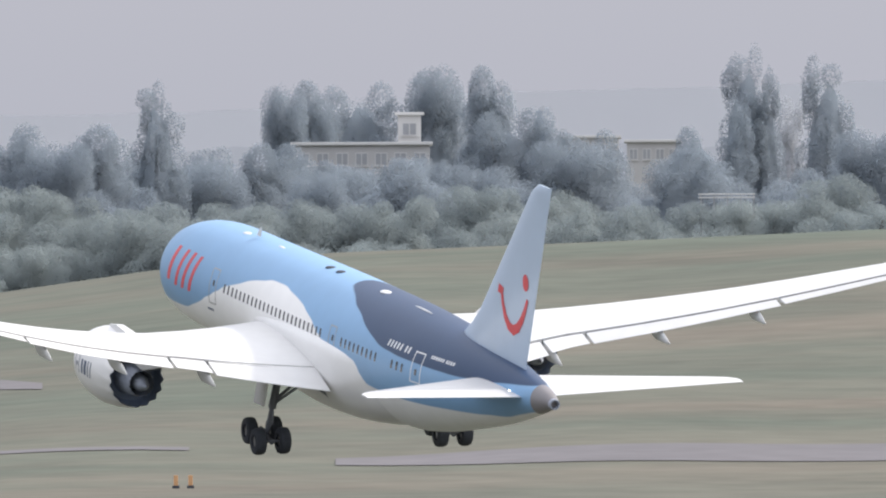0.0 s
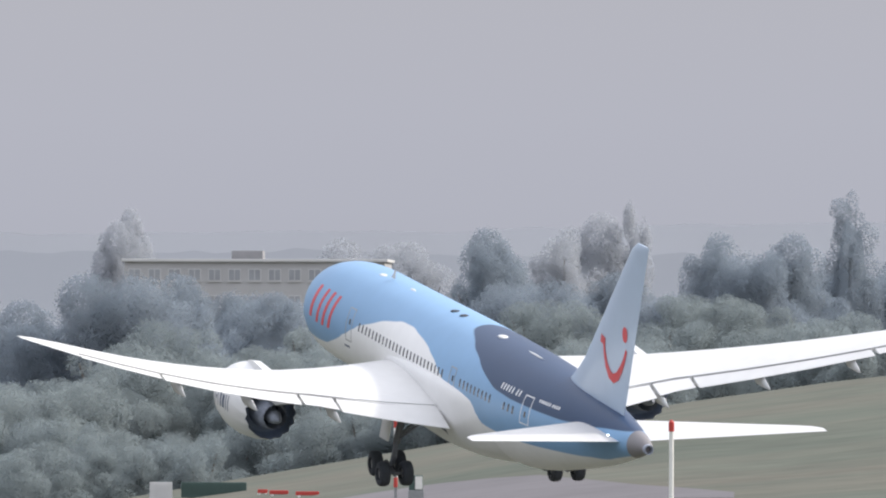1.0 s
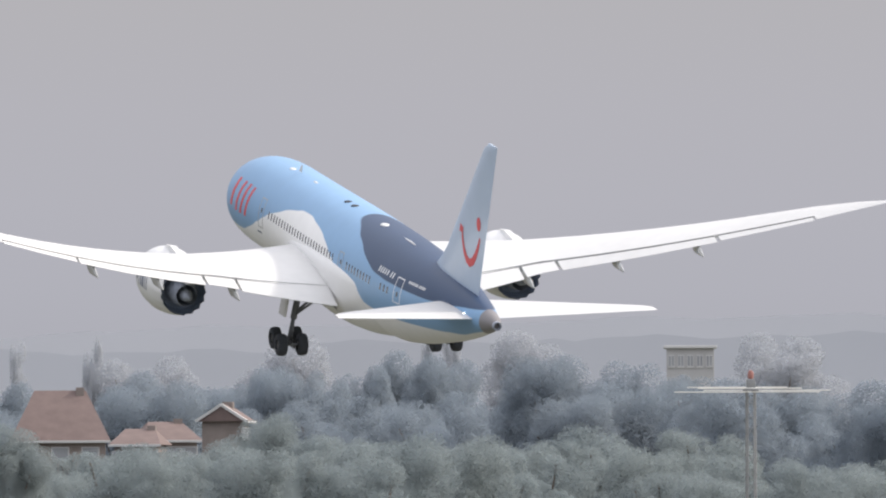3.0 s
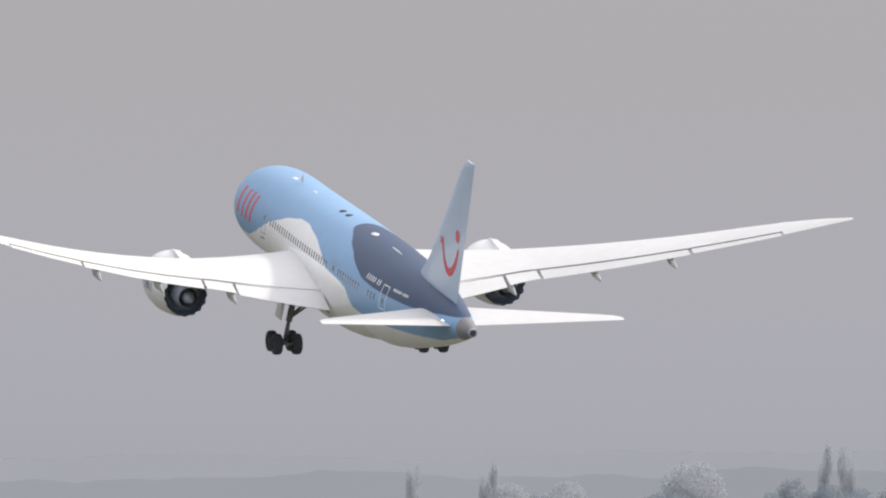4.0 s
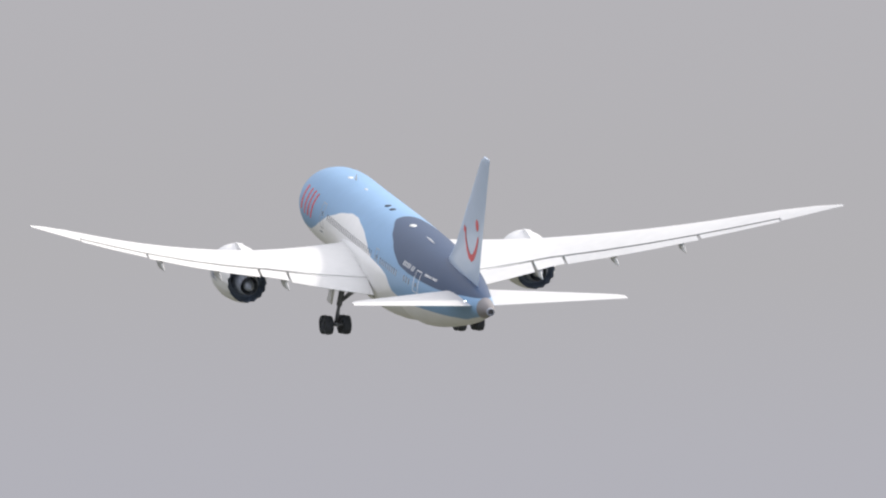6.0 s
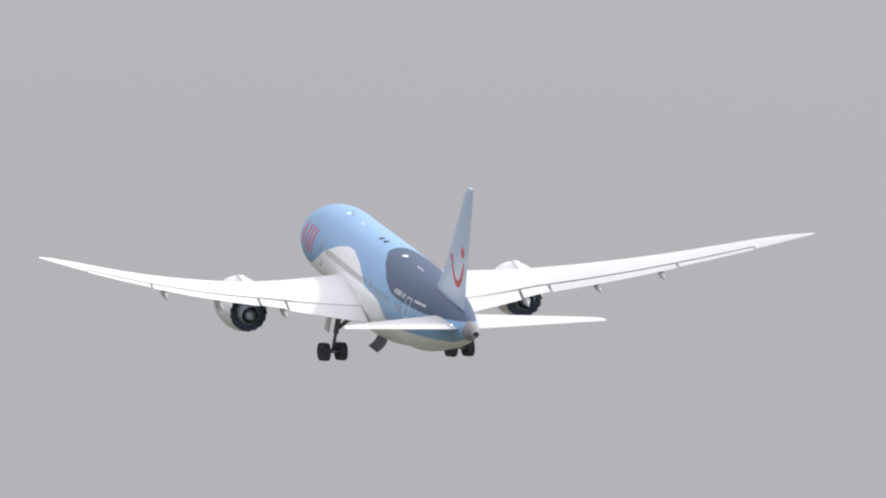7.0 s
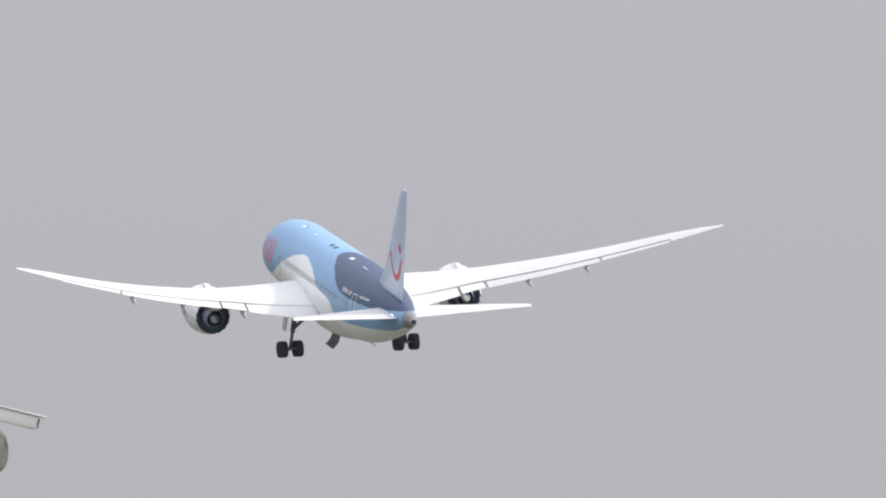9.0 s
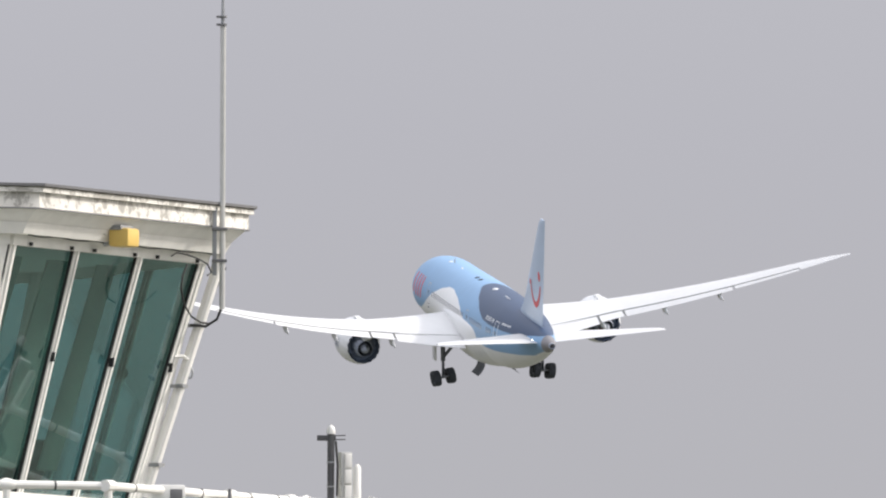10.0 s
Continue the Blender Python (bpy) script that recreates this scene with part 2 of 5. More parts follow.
def soft_table(table):
    fine = np.linspace(-4.2, 56.5, 1215)
    raw = np.array([lerp_table(table, s) for s in fine])
    out = raw.copy()
    for i, s in enumerate(fine):
        k = int(min(i, 1214 - i, 4 + (s + 4.2) * 4, 44))
        out[i] = raw[i - k:i + k + 1].mean()
    return lambda s: float(np.interp(s, fine, out))


top_z, bottom_z, half_w = soft_table(TOP), soft_table(BOTTOM), soft_table(HALF)


def hull(s, z, side=-1, off=0.0):
    """The point of the hull at a station and height, on one side, off metres proud."""
    t, b, w = top_z(s), bottom_z(s), half_w(s)
    c, h = (t + b) / 2, (t - b) / 2
    q = max(-0.999, min(0.999, (z - c) / h))
    x = w * math.sqrt(1 - q * q)
    nrm = Vector((x / w ** 2, 0, (z - c) / h ** 2)).normalized()
    return Vector((side * (x + nrm.x * off), 28 - s, z + nrm.z * off))


def decal(corners, side, off=0.012, n=6, m=6):
    """A thin skin on the hull between four corners (station, height), with its own edge thickness."""
    (a, b, c, d) = corners
    grid = []
    for layer in (off, -0.02):
        for i in range(n + 1):
            for j in range(m + 1):
                u, v = i / n, j / m
                s = (a[0] * (1 - u) + b[0] * u) * (1 - v) + (d[0] * (1 - u) + c[0] * u) * v
                z = (a[1] * (1 - u) + b[1] * u) * (1 - v) + (d[1] * (1 - u) + c[1] * u) * v
                grid.append(hull(s, z, side, layer))
    w = m + 1
    faces = [(i * w + j, (i + 1) * w + j, (i + 1) * w + j + 1, i * w + j + 1) for i in range(n) for j in range(m)]
    rim = [i * w for i in range(n + 1)] + [n * w + j for j in range(1, m + 1)] + [i * w + m for i in range(n - 1, -1, -1)] + [j for j in range(m - 1, 0, -1)]
    o = (n + 1) * w
    faces += [(rim[k], rim[(k + 1) % len(rim)], rim[(k + 1) % len(rim)] + o, rim[k] + o) for k in range(len(rim))]
    return grid, faces


def half_thick(c):
    return 5 * (0.2969 * math.sqrt(max(c, 0)) - 0.126 * c - 0.3516 * c * c + 0.2843 * c ** 3 - 0.1015 * c ** 4)


LE = [(2.0, 14.9), (2.8, 15.5), (24, 30.9), (26.5, 33.0), (28.5, 35.3), (30.0, 37.7)]
TE = [(2.0, 30.6), (3.0, 30.45), (10.5, 29.5), (22, 34.2), (26.5, 36.4), (28.5, 37.4), (30.0, 38.3)]


def wing_z(x):
    return -1.8 + 0.05 * x + 0.0057 * x * x


def wing_point(x, c, up, thick_scale=1.0):
    """A point of the starboard wing's skin at span x and chord share c."""
    le, te = lerp_table(LE, x), lerp_table(TE, x)
    chord = te - le
    t = 0.135 - 0.045 * min(1, x / 24)
    inc = radians(2.4 - 3.2 * x / 30)
    z = half_thick(c) * t * chord * (1.15 if up else -0.8) * thick_scale + 0.018 * chord * math.sin(math.pi * c)
    ds = c * chord
    return Vector((x, 28 - (le + ds * math.cos(inc)), wing_z(x) + z - (c - 0.35) * chord * math.sin(inc)))


def wing_skin(xs, c0, c1, n=12, droop=0.0, back=0.0, thick=1.0):
    rings = []
    for x in xs:
        cs = [c0 + (c1 - c0) * (0.5 - 0.5 * math.cos(math.pi * k / n)) for k in range(n + 1)]
        ring = [wing_point(x, c, True, thick) for c in cs] + [wing_point(x, c, False, thick) for c in reversed(cs)]
        if droop or back:
            h = wing_point(x, c0, True)
            turn = Matrix.Rotation(radians(droop), 3, "X")
            ring = [h + turn @ (p - h) + Vector((0, -back, -0.05)) for p in ring]
        rings.append(ring)
    return loft(rings)


def mirrored(bit, side, view_lift=0.0):
    """The part on one side of the aircraft; the last argument lifts the starboard side to fit the camera's view."""
    up = view_lift if side > 0 else 0.0
    return [(p[0] * side, p[1], p[2] + up * math.sin(math.pi * min(1, max(0, p[0] / 30)))) for p in bit[0]], bit[1]


def fin_le(z):
    return lerp_table([(1.2, 41.6), (2.6, 42.7), (3.3, 44.0), (4.2, 45.3), (11.3, 53.0), (11.75, 54.0)], z)


def fin_te(z):
    return lerp_table([(1.2, 51.9), (11.3, 55.75), (11.75, 55.95)], z)


def fin_x(s, z):
    a, b = fin_le(z), fin_te(z)
    return half_thick(min(1, max(0, (s - a) / (b - a)))) * 0.1 * (b - a)


def airliner():
    plane = tagged(new("airliner"), "sky blue, white and navy jet airliner climbing with wheels down", "airliner")
    # hull
    st = sorted(set([k - 4.2 for k in (0, 0.05, 0.15, 0.3, 0.5, 0.8, 1.1, 1.5, 2, 2.5, 3, 3.6, 4.3, 5, 6, 7, 8, 9, 10.5, 12, 14, 16)] + list(np.linspace(13, 54, 56)) + [54.6, 55.2, 55.8, 56.2, 56.5]))
    rings = []
    for s in st:
        t, b, w = top_z(s), bottom_z(s), half_w(s)
        rings.append([(w * math.sin(a), 28 - s, (t + b) / 2 + (t - b) / 2 * math.cos(a)) for a in (2 * math.pi * k / 72 for k in range(72))])
    mesh_part("fuselage", *loft(rings), LIVERY, plane, "sky blue hull with white wave and navy tail")
    # belly fairing between the wings
    rings = []
    for s in np.linspace(12.5, 38.0, 28):
        k = math.sin(math.pi * (s - 12.5) / 25.5) ** 0.6
        w, d = 2.2 + 1.0 * k, 2.2 + 1.45 * k
        rings.append([(w * math.copysign(abs(math.sin(a)) ** 0.8, math.sin(a)), 28 - s, -0.4 - d * abs(math.cos(a)) ** 0.8 * (1 if math.cos(a) > 0 else -0.3)) for a in (2 * math.pi * q / 40 for q in range(40))])
    mesh_part("belly_fairing", *loft(rings), WHITE, plane, "white wing-to-body fairing")
    # exhaust of the auxiliary power unit
    rings = [[(r * math.sin(a), 28 - s, 0.91 + r * math.cos(a)) for a in (2 * math.pi * k / 20 for k in range(20))] for s, r in ((56.4, 0.30), (56.75, 0.27), (56.75, 0.2), (56.3, 0.17))]
    mesh_part("tail_exhaust", *loft(rings), DARK_METAL, plane, "dark round exhaust at the tail end")
    for side in (-1, 1):
        v, f = wing_skin([2.0, 2.8, 4, 6, 8, 10.5, 12, 14, 16, 18, 20, 22, 24, 25.9], 0.0, 0.8240, 16)
        tip = wing_skin([25.9, 26.5, 27.2, 28, 28.6, 29.2, 29.7, 29.98], 0.0, 1.0, 16)
        mesh_part("wing", *mirrored(join((v, f)), side, 0.38), WING, plane, "long white swept wing bent upwards")
        mesh_part("raked_wing_tip", *mirrored(tip, side, 0.38), WING, plane)
        for nm, xs, dr in (("inboard_flap", [3.1, 5, 7, 9.0], 5), ("flaperon", [9.2, 10.2, 11.2], 2), ("outboard_flap", [11.4, 14, 17, 20.3], 4), ("aileron", [20.5, 23, 25.8], 0.5)):
            mesh_part(nm, *mirrored(wing_skin(xs, 0.8255, 1.0, 8, dr, 0.0), side, 0.38), WING, plane)
            # a dark strip laid inside the gap to stand for its shade
            mesh_part("hinge_gap", *mirrored(wing_skin(xs, 0.80, 0.84, 4, 0, 0, 0.80), side, 0.38), GAP, plane, "dark gap ahead of the flap")
        for x, ln in ((9.4, 3.0), (14.7, 3.2), (19.3, 2.8)):
            te = wing_point(x, 1.0, False)
            rings = []
            for k in range(11):
                u = k / 10
                r = 0.30 * min(1.0, (u / 0.35) ** 0.6 if u < 0.35 else ((1 - u) / 0.65) ** 0.8) + 0.012
                rings.append([(x + r * 0.6 * math.cos(a), te.y + ln * 0.80 - ln * 1.12 * u, te.z - 0.05 - 0.62 * u + r * math.sin(a) * 1.5) for a in (2 * math.pi * q / 12 for q in range(12))])
            mesh_part("flap_track_fairing", *mirrored(loft(rings), side, 0.38), WING, plane)
        # engine
        ex, ez0, ez1, es = 10.75, -2.25, -2.6, 3.4

        def turn_ring(s, r, chev=0.0, seg=64):
            zc = ez0 + (ez1 - ez0) * (s - 13) / 5.2
            s = s + es
            out = []
            for k in range(seg):
                a = 2 * math.pi * k / seg
                ds = chev * abs(((k % 4) - 2) / 2) - chev / 2 if chev else 0
                out.append((ex + r * math.sin(a), 28 - s - ds, zc + r * math.cos(a)))
            return out
        skin = [turn_ring(s, r) for s, r in ((13.6, 1.35), (13.1, 1.42), (12.85, 1.52), (12.8, 1.6), (12.9, 1.7), (13.3, 1.82), (14.2, 1.93), (15.4, 1.93), (16.6, 1.78), (17.6, 1.58))]
        skin += [turn_ring(18.2, 1.42, 0.42)]
        nac = mesh_part("nacelle", *mirrored(loft(skin, cap=False), side, 0.5), WHITE, plane, "white engine cowling with dark writing")
        duct = [turn_ring(18.18, 1.40, 0.42), turn_ring(17.7, 1.40), turn_ring(17.35, 1.36), turn_ring(17.2, 1.25), turn_ring(17.2, 0.3)]
        mesh_part("fan_duct", *mirrored(loft(duct, cap=False), side, 0.5), DUCT, nac, "navy blue fan nozzle with saw-tooth edge")
        core = [turn_ring(15.7, 1.02), turn_ring(17.0, 1.0), turn_ring(18.4, 0.8), turn_ring(19.1, 0.66, 0.22), turn_ring(18.6, 0.62), turn_ring(18.2, 0.5)]
        mesh_part("core_nozzle", *mirrored(loft(core, cap=False), side, 0.5), DARK_METAL, nac)
        cone = [turn_ring(18.0, 0.46), turn_ring(18.9, 0.42), turn_ring(19.6, 0.24), turn_ring(20.0, 0.04)]
        mesh_part("exhaust_cone", *mirrored(loft(cone), side, 0.5), DARK_METAL, nac)
        fan = [turn_ring(13.9, 1.36), turn_ring(13.9, 0.35), turn_ring(13.5, 0.2), turn_ring(13.3, 0.02)]
        mesh_part("fan", *mirrored(loft(fan), side, 0.5), DARK_METAL, nac)
        for k, (b0, b1, zz) in enumerate(((13.75, 13.83, 0.5), (14.05, 14.30, 0.12), (14.45, 14.53, 0.5), (14.85, 15.12, 0.42), (15.30, 15.58, 0.42), (15.75, 15.84, 0.5), (16.05, 16.14, 0.5))):
            bits = []
            for i in range(5):
                for j in range(3):
                    s, a = b0 + (b1 - b0) * i / 4, radians(-86 + (j - 1) * zz * 26)
                    r = lerp_table([(13.3, 1.82), (14.2, 1.93), (15.4, 1.93), (16.6, 1.78)], s) + 0.015
                    zc = ez0 + (ez1 - ez0) * (s - 13) / 5.2
                    bits.append((side * (ex + r * abs(math.sin(a))), 28 - s - es, zc + r * math.cos(a) + (0.45 if side > 0 else 0)))
            mesh_part("cowling_marking", bits, [(i * 3 + j, i * 3 + j + 1, i * 3 + j + 4, i * 3 + j + 3) for i in range(4) for j in range(2)], NAVY, nac)
        pyl = []
        for s, z0, z1, w in ((17.2, -0.7, -0.3, 0.05), (18.8, -0.9, -0.12, 0.24), (21, -1.5, -0.3, 0.3), (23.5, -1.8, -0.6, 0.3), (26.5, -1.2, -0.7, 0.06)):
            pyl.append([(ex - w, 28 - s, z0), (ex + w, 28 - s, z0), (ex + w * 0.8, 28 - s, z1), (ex - w * 0.8, 28 - s, z1)])
        mesh_part("pylon", *mirrored(loft(pyl), side, 0.5), WHITE, plane)
        # tailplane
        rings = []
        for x in (0.6, 1.6, 3, 5, 7, 9, 9.6, 9.9, 10.0):
            u = (x - 1.0) / 9.0
            le, te = 47.7 + 7.7 * u + (1.0 * max(0, x - 9.3) ** 2), 53.9 + 3.0 * u
            z0 = 0.92 + 0.78 * u
            cs = [0.5 - 0.5 * math.cos(math.pi * k / 12) for k in range(13)]
            ch = te - le
            rings.append([(x, 28 - le - c * ch, z0 + half_thick(c) * 0.095 * ch) for c in cs] + [(x, 28 - le - c * ch, z0 - half_thick(c) * 0.095 * ch) for c in reversed(cs)])
        mesh_part("tailplane", *mirrored(loft(rings), side), WING, plane, "white horizontal tailplane")
        # cabin windows
        for s in [12.0 + 0.66 * k for k in range(25)] + [31.2 + 0.66 * k for k in range(9)]:
            mesh_part("cabin_window", *decal([(s - 0.115, 0.24), (s + 0.115, 0.24), (s + 0.115, 0.70), (s - 0.115, 0.70)], side, 0.006, 2, 4), GLASS_DARK, plane)
        for s in (38.9, 39.6, 40.3):
            mesh_part("cabin_window", *decal([(s - 0.11, 0.26), (s + 0.11, 0.26), (s + 0.11, 0.68), (s - 0.11, 0.68)], side, 0.014, 2, 4), GLASS_DARK, plane)
        # cabin doors drawn by their outlines
        for s0, s1, z0, z1, mt in ((41.45, 42.7, -0.05, 1.5, DOOR_LINE), (29.2, 30.2, -0.6, 1.1, GREY_METAL), (9.6, 10.7, -0.6, 1.25, GREY_METAL)):
            bits = []
            for a in (((s0, z0), (s0 + 0.07, z0), (s0 + 0.07, z1), (s0, z1)), ((s1 - 0.07, z0), (s1, z0), (s1, z1), (s1 - 0.07, z1)),
                      ((s0, z1 - 0.06), (s1, z1 - 0.06), (s1, z1), (s0, z1)), ((s0, z0), (s1, z0), (s1, z0 + 0.06), (s0, z0 + 0.06))):
                bits.append(decal(list(a), side, 0.013))
            d = mesh_part("cabin_door", *join(*bits), mt, plane, "outlined cabin door")
            mesh_part("door_window", *decal([(s0 + 0.5, 0.35), (s0 + 0.74, 0.35), (s0 + 0.74, 0.65), (s0 + 0.5, 0.65)], side, 0.016, 2, 2), GLASS_DARK, d)
        # logo shapes and unreadable marks
        for s0, s1, z0, z1, lean in ((2.6, 3.1, -0.3, 1.5, 0.6), (4.0, 4.4, -0.45, 1.5, 0.8), (5.1, 5.5, -0.45, 1.5, 0.85), (6.2, 6.6, -0.45, 1.45, 0.85)):
            mesh_part("logo_shape", *decal([(s0, z0), (s1, z0), (s1 + lean, z1), (s0 + lean, z1)], side, 0.013), RED, plane, "red logo stroke")
        for k in range(7):
            s = 37.6 + 0.44 * k + (0.25 if k > 4 else 0)
            mesh_part("registration_mark", *decal([(s, 1.24), (s + 0.17, 1.24), (s + 0.22, 1.56), (s + 0.05, 1.56)], side, 0.012, 2, 2), DOOR_LINE, plane, "white mark")
        for k in range(10):
            s = 43.4 + 0.27 * k + (0.15 if k > 5 else 0)
            mesh_part("type_mark", *decal([(s, 1.38), (s + 0.15, 1.38), (s + 0.17, 1.54), (s + 0.02, 1.54)], side, 0.012, 2, 2), DOOR_LINE, plane, "white mark")
        for s, z, ln in ((9.2, -1.0, 0.9), (30.6, -0.95, 0.9)):
            mesh_part("air_vent", *decal([(s, z), (s + ln, z), (s + ln, z + 0.12), (s, z + 0.12)], side, 0.012, 3, 2), NAVY, plane)
        # smile on the fin
        arc = [(48.15, 5.75), (48.35, 5.1), (48.75, 4.45), (49.3, 4.0), (49.95, 3.85), (50.6, 4.05), (51.2, 4.5), (51.7, 5.05), (52.1, 5.65)]
        arc = [(50.85 + (s - 49.95) * 0.85, z) for s, z in arc]
        wid = [0.15, 0.17, 0.21, 0.25, 0.27, 0.25, 0.21, 0.16, 0.11]
        vs = []
        for i, (s, z) in enumerate(arc):
            a, b = arc[max(0, i - 1)], arc[min(len(arc) - 1, i + 1)]
            nx, nz = -(b[1] - a[1]), b[0] - a[0]
            q = math.hypot(nx, nz)
            for e in (-1, 0, 1):
                ss, zz = s + nx / q * wid[i] * e, z + nz / q * wid[i] * e
                vs.append((side * (fin_x(ss, zz) + 0.02), 28 - ss, zz))
        mesh_part("smile_arc", vs, [(i * 3 + j, i * 3 + j + 1, i * 3 + j + 4, i * 3 + j + 3) for i in range(len(arc) - 1) for j in (0, 1)], RED, plane, "red curved logo stroke")
        flag = [(48.75, 5.55), (49.55, 5.45), (49.6, 5.85), (48.85, 6.0)]
        mesh_part("smile_flag", [(side * (fin_x(s, z) + 0.022), 28 - s, z) for s, z in flag], [(0, 1, 2, 3)], RED, plane, "red logo stroke")
        dot = [(52.5 + 0.36 * math.cos(a), 6.5 + 0.44 * math.sin(a)) for a in (2 * math.pi * k / 20 for k in range(20))]
        mesh_part("smile_dot", [(side * (fin_x(s, z) + 0.02), 28 - s, z) for s, z in dot], [tuple(range(20))], RED, plane, "red logo dot")
    # fin and rudder line
    rings = []
    for z in (1.2, 2.0, 2.6, 3.0, 3.3, 3.7, 4.2, 5, 6, 7, 8, 9, 10, 11, 11.35, 11.6, 11.75):
        a, b = fin_le(z), fin_te(z)
        cs = [0.5 - 0.5 * math.cos(math.pi * k / 14) for k in range(15)]
        thin = 0.6 if z > 11.7 else 1
        rings.append([(half_thick(c) * 0.1 * (b - a) * thin, 28 - a - c * (b - a), z) for c in cs] + [(-half_thick(c) * 0.1 * (b - a) * thin, 28 - a - c * (b - a), z) for c in reversed(cs)])
    mesh_part("tail_fin", *loft(rings), FIN_PAINT, plane, "pale blue tail fin with red smile shape")
    # crown fittings
    for s, ln, w, h, mt, nm in ((31.0, 1.1, 0.28, 0.10, WHITE, "antenna_fairing"), (37.0, 2.8, 0.06, 0.08, WHITE, "crown_antenna"), (22.0, 0.7, 0.28, 0.09, TYRE, "crown_light"), (23.7, 0.7, 0.28, 0.09, TYRE, "crown_light"), (8.3, 0.9, 0.22, 0.07, WHITE, "crown_hatch"), (14.0, 0.9, 0.1, 0.08, WHITE, "crown_antenna")):
        rings = []
        for k in range(9):
            u = k / 8
            r = math.sin(math.pi * (0.05 + 0.9 * u)) ** 0.6
            xc = -0.35
            rings.append([(xc + w * r * math.cos(a), 28 - s + ln * (0.5 - u), top_z(s) - 0.04 + h * r * math.sin(a)) for a in (2 * math.pi * q / 12 for q in range(12))])
        mesh_part(nm, *loft(rings), mt, plane)
    mesh_part("blade_antenna", [(-0.4, 18.1, 2.9), (-0.4, 17.5, 2.9), (-0.37, 17.3, 3.4), (-0.37, 17.55, 3.4), (-0.34, 18.1, 2.9), (-0.34, 17.5, 2.9)],
              [(0, 1, 2, 3), (4, 5, 2, 3), (0, 3, 4), (1, 5, 2)], WHITE, plane)
    lamp = bpy.data.materials.new("tail_strobe_glow")
    lamp.use_nodes = True
    lamp.node_tree.nodes["Principled BSDF"].inputs["Emission Color"].default_value = (1, 1, 0.95, 1)
    lamp.node_tree.nodes["Principled BSDF"].inputs["Emission Strength"].default_value = 6
    p = hull(52.6, 1.0, -1, 0.03)
    bm = bmesh.new()
    bmesh.ops.create_icosphere(bm, subdivisions=2, radius=0.09)
    bm.verts.index_update()
    mesh_part("tail_light", [v.co + p for v in bm.verts], [[v.index for v in f.verts] for f in bm.faces], lamp, plane, "small white tail light")
    bm.free()
    # landing gear
    bogies, doors = [], []
    for side in (-1, 1):
        hip, foot = Vector((side * 4.4, 1.9, -1.5)), Vector((side * 4.95, 2.5, -5.15))
        strut = mesh_part("gear_strut", *join(tube([hip, hip.lerp(foot, 0.6)], 0.21, 14), tube([hip.lerp(foot, 0.55), foot], 0.13, 14),
                                      tube([hip.lerp(foot, 0.5), (side * 2.9, 1.6, -1.7)], 0.09, 8), tube([hip.lerp(foot, 0.55), (side * 3.3, 0.1, -1.8)], 0.08, 8),
                                      tube([hip.lerp(foot, 0.62) + Vector((0, -0.2, 0)), hip.lerp(foot, 0.8) + Vector((0, -0.5, 0)), foot + Vector((0, -0.15, 0.15))], 0.06, 8)), STEEL, plane, "grey steel main gear leg")
        v, f = box((-0.05, -0.85, -1.75), (0.05, 0.75, 0.0), 0.03)
        leg_door = mesh_part("strut_door", *moved((v, f), Matrix.Translation((side * 5.15, 2.3, -1.75)) @ Matrix.Rotation(side * radians(-10), 4, "Y")), WHITE, plane, "white gear leg door")
        bogie = mesh_part("bogie", *join(tube([(0, 0.95, 0), (0, -0.95, 0)], 0.13, 12), tube([(-0.75, 0.74, 0), (0.75, 0.74, 0)], 0.08, 10), tube([(-0.75, -0.74, 0), (0.75, -0.74, 0)], 0.08, 10)), STEEL, plane, "four-wheel bogie beam")
        for wx in (-0.66, 0.66):
            for wy in (-0.74, 0.74):
                prof = [(0.22, 0.30), (0.29, 0.34), (0.30, 0.55), (0.25, 0.65), (0.12, 0.695), (-0.12, 0.695), (-0.25, 0.65), (-0.30, 0.55), (-0.29, 0.34), (-0.22, 0.30)]
                rings = [[(wx + px, wy + r * math.sin(a), r * math.cos(a)) for a in (2 * math.pi * k / 32 for k in range(32))] for px, r in prof]
                mesh_part("tyre", *loft(rings, cap=False), TYRE, bogie, "black main wheel tyre")
                rings = [[(wx + px, wy + r * math.sin(a), r * math.cos(a)) for a in (2 * math.pi * k / 24 for k in range(24))] for px, r in ((0.19, 0.31), (0.12, 0.24), (0.16, 0.1), (-0.16, 0.1), (-0.12, 0.24), (-0.19, 0.31))]
                mesh_part("rim", *loft(rings), GREY_METAL, bogie)
        bogies.append((bogie, foot, hip, side, strut, leg_door))
        # belly gear door, hinged beside the keel
        rings = []
        for k in range(9):
            u = k / 8
            x = side * 1.55 * u
            z = 0.80 * u ** 3
            rings.append([(x, 1.7, z), (x, -1.7, z), (x, -1.7, z - 0.06), (x, 1.7, z - 0.06)])
        door = mesh_part("belly_gear_door", *loft(rings), DOOR_GREY, plane, "dark grey curved belly gear door")
        doors.append((door, side))
    return plane, bogies, doors


AIRLINER, BOGIES, BELLY_DOORS = airliner()


